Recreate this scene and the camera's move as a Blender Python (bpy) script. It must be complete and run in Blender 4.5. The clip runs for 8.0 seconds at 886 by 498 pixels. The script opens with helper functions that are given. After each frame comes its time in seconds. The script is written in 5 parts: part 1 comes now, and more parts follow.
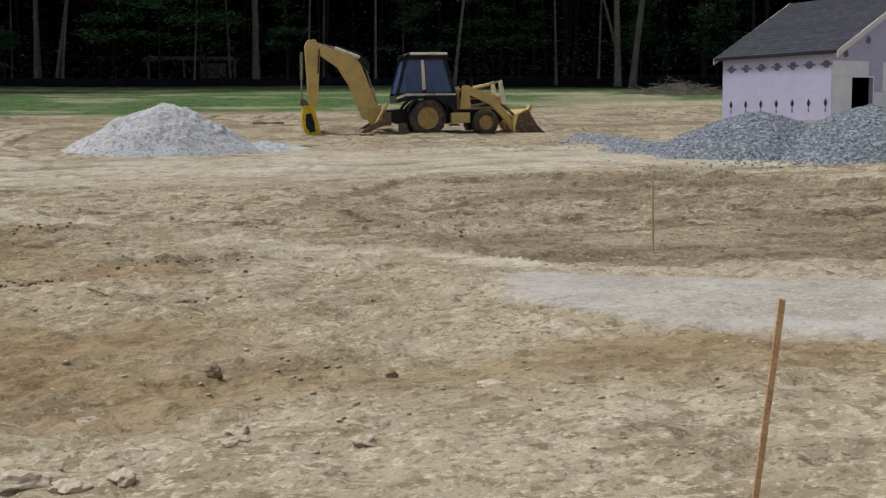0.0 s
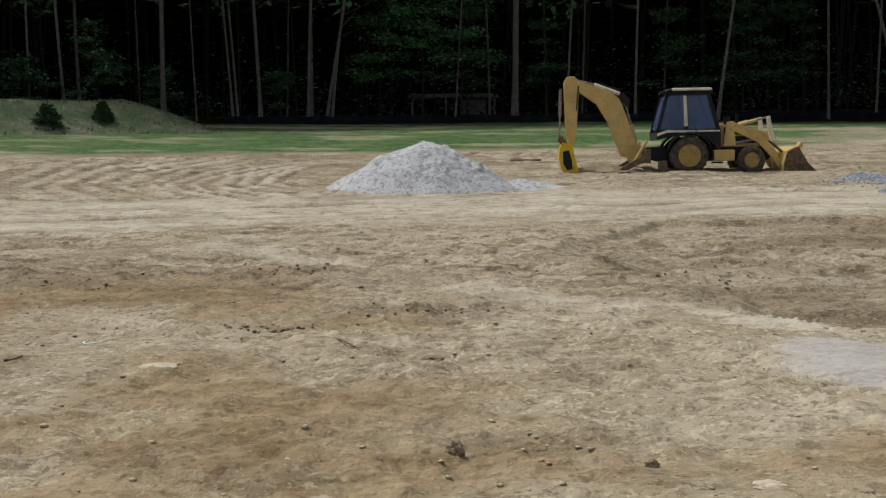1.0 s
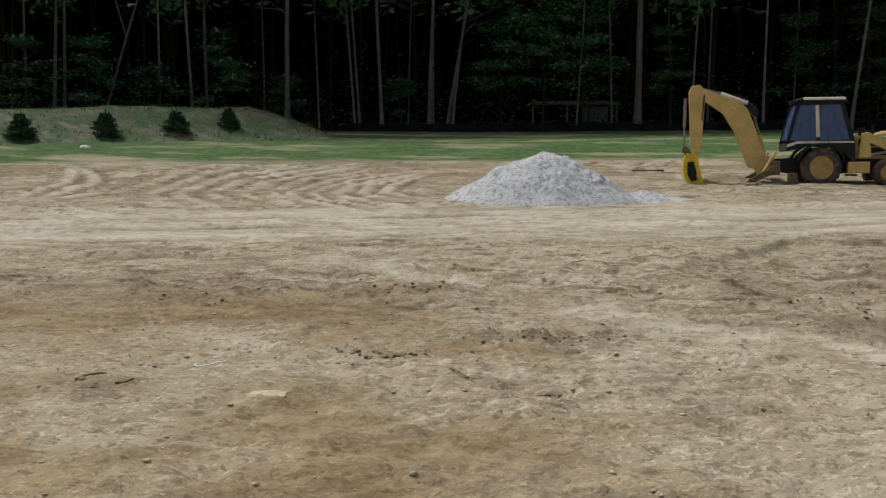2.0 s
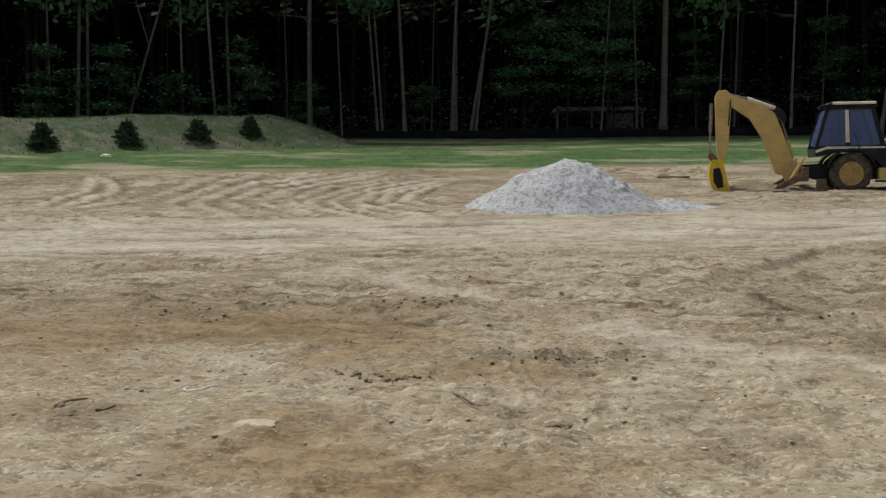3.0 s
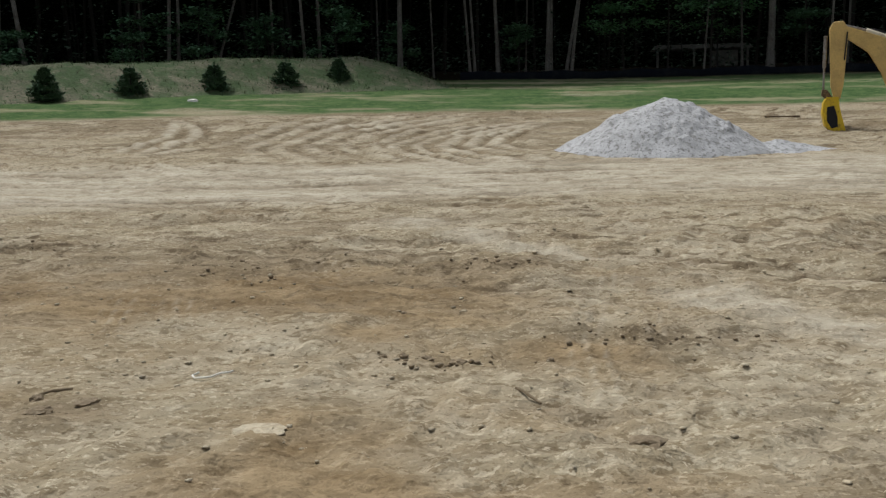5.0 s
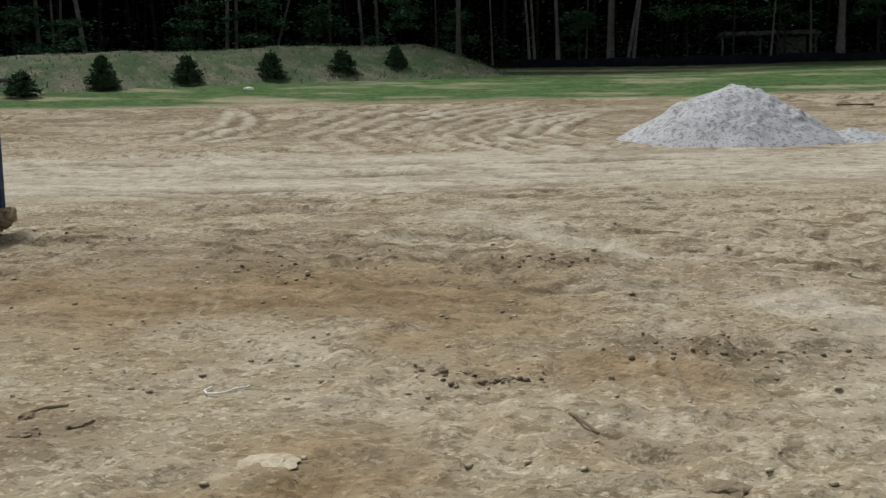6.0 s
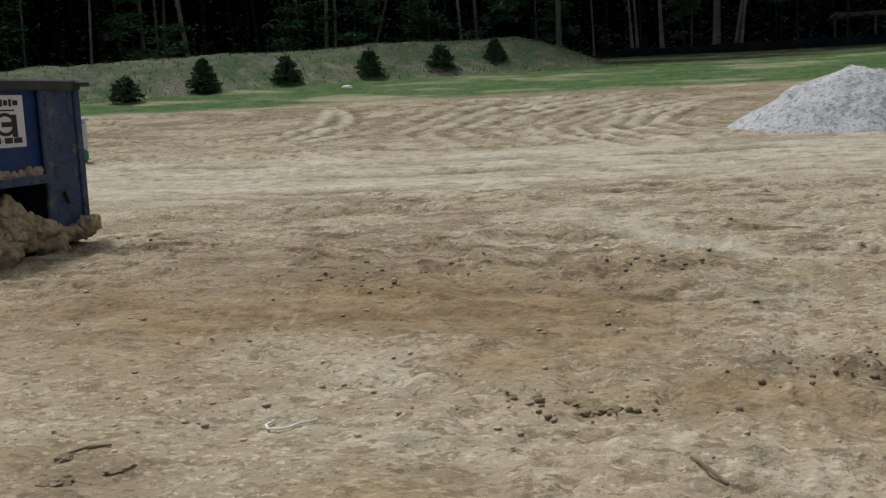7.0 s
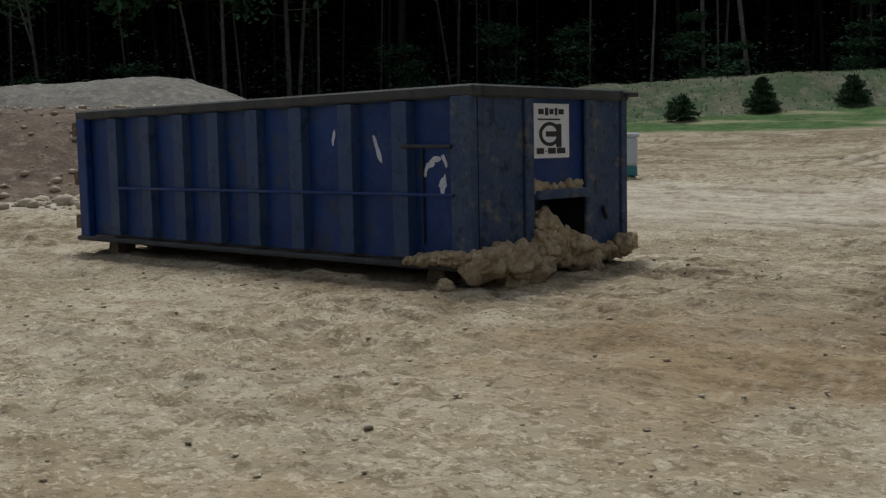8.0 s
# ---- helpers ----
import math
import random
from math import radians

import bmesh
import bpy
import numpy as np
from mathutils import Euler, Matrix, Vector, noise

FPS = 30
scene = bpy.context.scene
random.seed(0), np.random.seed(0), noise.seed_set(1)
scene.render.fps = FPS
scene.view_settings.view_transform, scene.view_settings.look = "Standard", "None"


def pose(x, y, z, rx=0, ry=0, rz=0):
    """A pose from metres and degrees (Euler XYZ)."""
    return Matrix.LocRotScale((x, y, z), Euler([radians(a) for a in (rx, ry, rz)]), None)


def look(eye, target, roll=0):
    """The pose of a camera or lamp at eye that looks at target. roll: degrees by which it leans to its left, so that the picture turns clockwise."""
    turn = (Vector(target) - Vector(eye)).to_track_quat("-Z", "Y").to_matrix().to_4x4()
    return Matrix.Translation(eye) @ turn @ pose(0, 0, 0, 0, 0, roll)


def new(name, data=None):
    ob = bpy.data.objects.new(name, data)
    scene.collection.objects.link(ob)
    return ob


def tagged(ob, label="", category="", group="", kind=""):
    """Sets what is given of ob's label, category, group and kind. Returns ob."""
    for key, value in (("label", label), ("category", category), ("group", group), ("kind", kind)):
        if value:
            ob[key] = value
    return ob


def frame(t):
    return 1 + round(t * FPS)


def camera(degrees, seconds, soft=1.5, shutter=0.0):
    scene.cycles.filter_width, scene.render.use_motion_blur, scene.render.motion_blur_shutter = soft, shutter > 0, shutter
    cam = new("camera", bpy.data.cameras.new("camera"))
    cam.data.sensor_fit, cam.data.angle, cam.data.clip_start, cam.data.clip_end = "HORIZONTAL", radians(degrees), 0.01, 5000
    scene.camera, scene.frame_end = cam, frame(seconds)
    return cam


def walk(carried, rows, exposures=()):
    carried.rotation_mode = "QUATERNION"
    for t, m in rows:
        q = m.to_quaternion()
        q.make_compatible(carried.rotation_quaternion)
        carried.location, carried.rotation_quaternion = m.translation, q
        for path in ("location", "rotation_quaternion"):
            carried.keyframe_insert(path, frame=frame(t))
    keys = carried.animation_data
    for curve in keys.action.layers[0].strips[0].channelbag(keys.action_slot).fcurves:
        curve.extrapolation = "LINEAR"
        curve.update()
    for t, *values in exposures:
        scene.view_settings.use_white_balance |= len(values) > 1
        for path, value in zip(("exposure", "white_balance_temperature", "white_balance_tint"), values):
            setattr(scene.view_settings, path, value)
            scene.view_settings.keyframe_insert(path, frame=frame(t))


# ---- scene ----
cam = camera(44.02, 8.0, 1.3)
PATH = [
    (0.0, pose(-0.000, 0.000, 1.201, 83.32, 0.94, -16.22)),
    (0.5, pose(0.071, 0.374, 1.233, 84.19, 1.00, -10.90)),
    (1.0, pose(0.091, 0.523, 1.296, 85.31, 0.87, -2.89)),
    (1.5, pose(0.079, 0.669, 1.368, 85.51, 0.56, 1.50)),
    (3.0, pose(0.219, 1.375, 1.441, 86.04, 0.66, 4.69)),
    (3.5, pose(0.269, 1.704, 1.434, 85.38, 0.95, 5.70)),
    (4.0, pose(0.293, 2.065, 1.428, 84.43, 1.22, 6.78)),
    (4.5, pose(0.296, 2.461, 1.425, 83.64, 1.34, 8.14)),
    (6.0, pose(0.232, 3.609, 1.379, 82.67, 1.22, 12.86)),
    (6.5, pose(0.171, 4.005, 1.369, 82.41, 1.90, 14.17)),
    (7.0, pose(0.108, 4.376, 1.346, 82.60, 2.93, 18.14)),
    (7.5, pose(-0.141, 4.838, 1.320, 84.57, 2.41, 30.48)),
    (8.0, pose(-0.466, 5.362, 1.286, 84.69, 1.09, 46.39)),
]
walk(cam, PATH, ((0.0, -0.22, 6300, 10), (1.5, -0.24, 6400, 9), (3.5, -0.26, 6400, 9), (6.0, -0.26, 6300, 8), (7.0, -0.31, 6250, 8), (7.5, -0.35, 6200, 8), (8.0, -0.52, 6100, 8)))

# ---------------------------------------------------------------- light
world = bpy.data.worlds.new("sky")
scene.world = world
world.use_nodes = True
wn, wl = world.node_tree.nodes, world.node_tree.links
sky = wn.new("ShaderNodeTexSky")
sky.sky_type, sky.sun_disc = "NISHITA", False
sky.sun_elevation, sky.sun_rotation = radians(60), radians(-54)
sky.dust_density, sky.air_density = 4.0, 1.0
soften = wn.new("ShaderNodeHueSaturation")
soften.inputs["Saturation"].default_value = 0.30
wl.new(sky.outputs[0], soften.inputs["Color"])
wl.new(soften.outputs[0], wn["Background"].inputs["Color"])
wn["Background"].inputs["Strength"].default_value = 0.125
sun = new("sun", bpy.data.lights.new("sun", "SUN"))
sun.data.energy, sun.data.angle, sun.data.color = 2.75, radians(11), (1.0, 0.965, 0.91)
sun.matrix_world = look((-10.5, 7.5, 22.5), (0, 0, 0))

# ---------------------------------------------------------------- numpy noise
def hash2(ix, iy, seed):
    v = np.sin(ix * 127.1 + iy * 311.7 + seed * 74.7) * 43758.5453
    return v - np.floor(v)


def vnoise(x, y, seed=0):
    ix, iy = np.floor(x), np.floor(y)
    fx, fy = x - ix, y - iy
    fx, fy = fx * fx * fx * (fx * (fx * 6 - 15) + 10), fy * fy * fy * (fy * (fy * 6 - 15) + 10)
    a, b = hash2(ix, iy, seed), hash2(ix + 1, iy, seed)
    c, d = hash2(ix, iy + 1, seed), hash2(ix + 1, iy + 1, seed)
    return (a + (b - a) * fx) * (1 - fy) + (c + (d - c) * fx) * fy


def fbm(x, y, scale, octaves=4, seed=0, gain=0.5):
    """Value noise from -1 to 1; scale: the size of its largest feature in metres."""
    total, amp, norm = 0.0, 1.0, 0.0
    for k in range(octaves):
        c, s = math.cos(0.7 * k + seed), math.sin(0.7 * k + seed)
        u, v = (x * c - y * s) / scale * 2 ** k, (x * s + y * c) / scale * 2 ** k
        total = total + amp * (vnoise(u + 17.3 * k, v - 9.1 * k, seed + k) * 2 - 1)
        norm += amp
        amp *= gain
    return total / norm


def smooth(a, b, v):
    t = np.clip((v - a) / (b - a), 0, 1)
    return t * t * (3 - 2 * t)


def near_line(x, y, ax, ay, bx, by):
    """Distance to the segment from a to b."""
    dx, dy = bx - ax, by - ay
    t = np.clip(((x - ax) * dx + (y - ay) * dy) / (dx * dx + dy * dy), 0, 1)
    return np.hypot(x - ax - t * dx, y - ay - t * dy)


KNOT_S = (-1500, 13, 18, 22, 28, 35, 42.5, 45, 48, 50, 56, 66, 90, 140, 1500)
KNOT_Z = (0, 0, .06, .2, .52, .74, 1.52, 1.8, 2.2, 2.45, 2.78, 3.55, 5.0, 6.0, 6.0)


def rise(x, y):
    return y + 0.27 * np.log1p(np.exp(np.clip(-x - 2, -40, 40)))


def ground_plain(x, y):
    """The graded lie of the land, without lumps."""
    s = rise(x, y)
    return sum(np.interp(s + o, KNOT_S, KNOT_Z) for o in (-1.6, -.8, 0, .8, 1.6)) / 5


RUTS = ((-16, 20.6, 14, 24.8), (-16, 22.4, 14, 26.6), (-15, 17.2, 4, 19.6), (-14, 16.0, 0, 17.6), (-12, 18.4, 9, 23.0),
        (3.4, 11.4, -2.0, 15.4), (4.6, 12.2, -1.0, 16.6), (-5.9, 17.1, -4.3, 17.25), (-3.6, 20.4, -1.6, 20.3), (-6.6, 13.9, -5.2, 13.65), (-12, 19.2, -6, 19.9))
# wheel tracks that bow round: the bow's x and y, its spread beyond and before, half width, first and last y
BOWS = ((-3.55, 34.6, .095, .040, .17, 27.0, 40.5), (-4.15, 34.2, .092, .042, .15, 26.3, 40.0), (-4.75, 33.5, .080, .045, .18, 26.2, 40.4), (-5.45, 33.2, .070, .050, .14, 27.0, 38.5), (-6.10, 33.0, .060, .050, .17, 25.4, 37.5),
        (-6.75, 33.4, .055, .060, .15, 26.5, 36.8), (-7.55, 33.6, .060, .055, .20, 27.0, 39.5), (-8.50, 33.2, .050, .060, .22, 27.0, 40.0), (-9.40, 33.0, .040, .062, .24, 27.2, 40.0), (-10.2, 33.6, .020, .050, .20, 28.0, 39.5),
        (-11.0, 34.2, .015, -.030, .22, 28.5, 39.0), (-12.6, 33.0, -.080, .020, .18, 29.0, 38.0), (-13.6, 33.5, -.070, .030, .18, 29.0, 38.0))


def bow_lines(x, y):
    """Pressed pale bands of the bowed wheel tracks, and the torn furrows beside them."""
    band, furrow = np.zeros_like(x), np.zeros_like(x)
    wob = fbm(x, y, 6.0, 2, 32) * .55 + fbm(x, y, 2.4, 2, 31) * .10
    broken = .4 + .6 * smooth(-.3, .15, fbm(x, y, 2.2, 3, 33))
    for bx, by, beyond, before, half, y0, y1 in BOWS:
        d = x - bx - np.where(y > by, beyond, before) * (y - by) ** 2 + wob
        on = smooth(y0 - .8, y0 + .8, y) * (1 - smooth(y1 - 1, y1 + 1, y)) * broken
        band = np.maximum(band, on * np.exp(-(d / half) ** 4))
        furrow = np.maximum(furrow, on * np.exp(-((d - half * 2.1) / (half * .8)) ** 2))
    return band, furrow * (1 - band)


def track_mask(x, y):
    return bow_lines(x, y)[0]


def streak_relief(x, y):
    """Long low ridges dragged across the site by blades and wheels, from 0 to 1."""
    w = fbm(x, y, 3.5, 2, 81) * .5
    a = 1 - np.abs(fbm(x * .20, y + w, .62, 3, 82, .55)) * 2.6
    b = 1 - np.abs(fbm(x * .26 + y * .12, y + w, 1.15, 3, 83, .6)) * 2.6
    return np.clip(np.maximum(a, b * .9), 0, 1)


def rut_mask(x, y):
    m = np.zeros_like(x)
    wob = fbm(x, y, 2.4, 3, 41) * 0.35
    for k, (ax, ay, bx, by) in enumerate(RUTS):
        d = near_line(x, y, ax, ay, bx, by) + wob
        m = np.maximum(m, np.exp(-(d / 0.15) ** 2) * (0.5 + 0.5 * smooth(-.2, .3, fbm(x, y, 2.0, 2, 60 + k))))
    return m


def excavated(x, y):
    """The scraped, darker soil beside the pad."""
    wob = fbm(x, y, 2.5, 3, 5) * 0.7
    far = np.interp(x, (2, 3, 4.8, 6.4, 8.1, 9.8, 11.3, 12.5, 17, 24), (14, 16.6, 19.3, 19.3, 19.4, 18.4, 17.2, 15.4, 13, 11)) + wob
    near = np.interp(x, (2, 3, 3.6, 4.2, 4.6, 5.4, 8, 16), (12.5, 9.5, 8.4, 7.9, 7.5, 6.9, 5.6, 3)) + wob * 0.35
    return smooth(0, .13, y - near) * (1 - smooth(0, .35, y - far)) * smooth(2.0, 3.6, x + wob)


def pad_area(x, y):
    """The thin spread of stone dust."""
    wob = fbm(x, y, 1.6, 4, 8) * 0.32
    top = np.interp(x, (2.3, 2.95, 3.6, 4.7, 5.3, 12), (7.2, 8.25, 7.7, 7.1, 6.7, 5.2))
    low = np.interp(x, (2.3, 2.6, 3.0, 3.8, 5.3, 12), (7.0, 6.6, 5.65, 4.85, 4.1, 2.2))
    return smooth(-.1, .35, top - y + wob) * smooth(-.1, .4, y - low + wob) * smooth(2.2, 2.8, x + wob)


def tread_marks(x, y):
    """Lugs pressed by tyres: thin parallel bars along short lanes."""
    z = np.zeros_like(x)
    for ax, ay, bx, by, w in ((-3.25, 10.95, -2.95, 10.2, .20), (-2.95, 10.2, -2.52, 9.35, .20), (.06, 12.2, .0, 9.8, .17), (.0, 9.8, .16, 8.2, .19), (.36, 10.9, .42, 9.6, .14), (-3.85, 11.3, -3.25, 9.7, .16), (-2.62, 12.95, -2.3, 12.0, .22), (1.7, 8.4, 2.2, 10.2, .22)):
        dx, dy = bx - ax, by - ay
        ln = math.hypot(dx, dy)
        t = ((x - ax) * dx + (y - ay) * dy) / ln
        n = ((x - ax) * dy - (y - ay) * dx) / ln
        on = smooth(-.12, .1, t) * (1 - smooth(ln - .1, ln + .12, t)) * np.exp(-(n / w) ** 4)
        z += on * (0.006 * np.sin(n * 62) - 0.003)
    return z


def scarps(x, y):
    """Torn little terraces: how high, in steps, and where the riser is painted dark as shade."""
    c = 3.0 * fbm(x * .34, y + .3 * fbm(x, y, 2.2, 2, 87), .85, 4, 86, .55) + .5
    k = np.floor(c)
    f = c - k
    return k + smooth(.78, .98, f), smooth(.70, .82, f) * (1 - smooth(.97, 1.0, f))


def ground_height(x, y):
    z = ground_plain(x, y)
    s = rise(x, y)
    r = np.hypot(x, y + 2)
    dirt = 1 - smooth(42, 45, s)
    z = z + fbm(x, y, 5.0, 3, 1) * 0.045 * (0.5 + 0.5 * dirt)
    z = z + fbm(x, y, 1.1, 3, 2) * 0.022 * dirt
    patch = 0.35 + 0.65 * smooth(-.25, .35, fbm(x, y, 2.6, 3, 12))
    road = smooth(19, 21, s) * (1 - smooth(26, 28, s))
    rough = dirt * patch * (1 - .75 * pad_area(x, y)) * (1 - .7 * road)
    z = z + (np.abs(fbm(x * .75, y, 0.42, 3, 3, 0.6)) - 0.25) * 0.040 * rough
    z = z + (fbm(x * 0.8, y, 0.20, 2, 4) * 0.016 + np.abs(fbm(x * .85, y, .11, 2, 6)) * .020) * rough * (1 - smooth(18, 30, r))
    # broken crust: little ledges
    c = (fbm(x * .72, y, .14, 2, 17) + .35 * fbm(x, y, .6, 2, 18)) * 3.4
    ledge = np.floor(c) + smooth(.72, .98, c - np.floor(c))
    z = z + ledge * .0125 * dirt * (.3 + .7 * patch) * (1 - .75 * pad_area(x, y)) * (1 - .6 * road) * (1 - smooth(30, 45, r))
    # dragged ridges, steep on one side
    mid = smooth(8.5, 12, s) * (1 - smooth(42, 44.5, s)) * (1 - .55 * road)
    z = z + streak_relief(x, y) ** 2 * .075 * mid * dirt * (.4 + .6 * patch)
    z = z + scarps(x, y)[0] * .026 * smooth(8, 13, s) * (1 - smooth(41, 43.5, s)) * (1 - .7 * road) * (1 - .8 * pad_area(x, y)) * (.35 + .65 * patch)
    e = excavated(x, y)
    z = z - e * 0.15 + 0.07 * e * (1 - e) * 4 * smooth(-.2, .3, fbm(x, y, 1.2, 2, 9)) + e * (fbm(x * .5, y, .6, 3, 10) * 0.06 + .05 * streak_relief(x + 7, y - 3))
    z = z + 0.02 * pad_area(x, y)
    band, furrow = bow_lines(x, y)
    z = z + band * .025 - furrow * .05 - 0.07 * rut_mask(x, y) + tread_marks(x, y) * dirt
    z = z + (1 - dirt) * fbm(x, y, .5, 3, 14) * 0.04
    # clods round the wet patch and the heap of spoil under the digging arm
    for cx, cy, rad, hgt in ((-1.15, 12.5, .55, .10), (-.55, 12.0, .3, .05), (.4, 9.7, .5, .06), (6.9, 36.3, .9, .22), (3.6, 12.3, .5, .14), (4.5, 11.6, .35, .09), (-6.5, 14.1, .5, .05), (-5.6, 13.7, .7, .05)):
        d = np.hypot((x - cx) * .8, (y - cy) * 1.3) / rad
        z = z + hgt * np.exp(-d * d) * (0.55 + 0.9 * np.abs(fbm(x, y, .22, 2, 22)))
    return z


def gz(x, y):
    return float(ground_height(np.array([float(x)]), np.array([float(y)]))[0])


# ---------------------------------------------------------------- materials
def material(name, base, rough=0.8, metal=0.0, spots=(), grain=0.0, grain_size=0.02, relief=0.0, relief_size=0.02, random_tint=0.0, spec=0.4, piece_tint=0.0):
    """A surface: base colour; spots: (colour, size in metres, threshold, softness, strength); fine grain and relief."""
    m = bpy.data.materials.new(name)
    m.use_nodes = True
    n, l = m.node_tree.nodes, m.node_tree.links
    b = n["Principled BSDF"]
    b.inputs["Roughness"].default_value, b.inputs["Metallic"].default_value = rough, metal
    b.inputs["Specular IOR Level"].default_value = spec
    co = n.new("ShaderNodeTexCoord")
    out = n.new("ShaderNodeRGB")
    out.outputs[0].default_value = (*base, 1)
    col = out.outputs[0]

    def noise_node(size, detail, rough_=0.6):
        t = n.new("ShaderNodeTexNoise")
        t.inputs["Scale"].default_value, t.inputs["Detail"].default_value, t.inputs["Roughness"].default_value = 1 / size, detail, rough_
        l.new(co.outputs["Object"], t.inputs["Vector"])
        return t.outputs["Fac"]

    def blend(kind, fac, a, b_):
        x = n.new("ShaderNodeMix")
        x.data_type, x.blend_type = "RGBA", kind
        if isinstance(fac, float):
            x.inputs["Factor"].default_value = fac
        else:
            l.new(fac, x.inputs["Factor"])
        for sock, v in ((x.inputs["A"], a), (x.inputs["B"], b_)):
            if isinstance(v, tuple):
                sock.default_value = (*v, 1)
            else:
                l.new(v, sock)
        return x.outputs["Result"]

    def band(value, lo, hi, top=1.0):
        r = n.new("ShaderNodeMapRange")
        r.inputs["From Min"].default_value, r.inputs["From Max"].default_value, r.inputs["To Max"].default_value = lo, hi, top
        l.new(value, r.inputs["Value"])
        return r.outputs["Result"]

    for colour, size, at, soft, strength in spots:
        col = blend("MIX", band(noise_node(size, 6), at - soft, at + soft, strength), col, colour)
    if grain:
        g = noise_node(grain_size, 4)
        mul = n.new("ShaderNodeMapRange")
        mul.inputs["From Min"].default_value, mul.inputs["From Max"].default_value = 0.3, 0.7
        mul.inputs["To Min"].default_value, mul.inputs["To Max"].default_value = 1 - grain, 1 + grain
        l.new(g, mul.inputs["Value"])
        sc = n.new("ShaderNodeVectorMath")
        sc.operation = "SCALE"
        l.new(col, sc.inputs[0])
        l.new(mul.outputs["Result"], sc.inputs["Scale"])
        col = sc.outputs[0]
    if random_tint:
        oi = n.new("ShaderNodeObjectInfo")
        hs = n.new("ShaderNodeHueSaturation")
        l.new(band(oi.outputs["Random"], 0, 1), hs.inputs["Value"])
        vr = n.new("ShaderNodeMapRange")
        vr.inputs["To Min"].default_value, vr.inputs["To Max"].default_value = 1 - random_tint, 1 + random_tint
        l.new(oi.outputs["Random"], vr.inputs["Value"])
        l.new(vr.outputs["Result"], hs.inputs["Value"])
        l.new(col, hs.inputs["Color"])
        col = hs.outputs[0]
    if piece_tint:
        ge, hs, vr = n.new("ShaderNodeNewGeometry"), n.new("ShaderNodeHueSaturation"), n.new("ShaderNodeMapRange")
        vr.inputs["To Min"].default_value, vr.inputs["To Max"].default_value = 1 - piece_tint, 1 + piece_tint
        l.new(ge.outputs["Random Per Island"], vr.inputs["Value"])
        l.new(vr.outputs["Result"], hs.inputs["Value"])
        l.new(col, hs.inputs["Color"])
        col = hs.outputs[0]
    l.new(col, b.inputs["Base Color"])
    if relief:
        bp = n.new("ShaderNodeBump")
        bp.inputs["Strength"].default_value, bp.inputs["Distance"].default_value = 0.9, relief
        l.new(noise_node(relief_size, 5), bp.inputs["Height"])
        l.new(bp.outputs[0], b.inputs["Normal"])
    return m


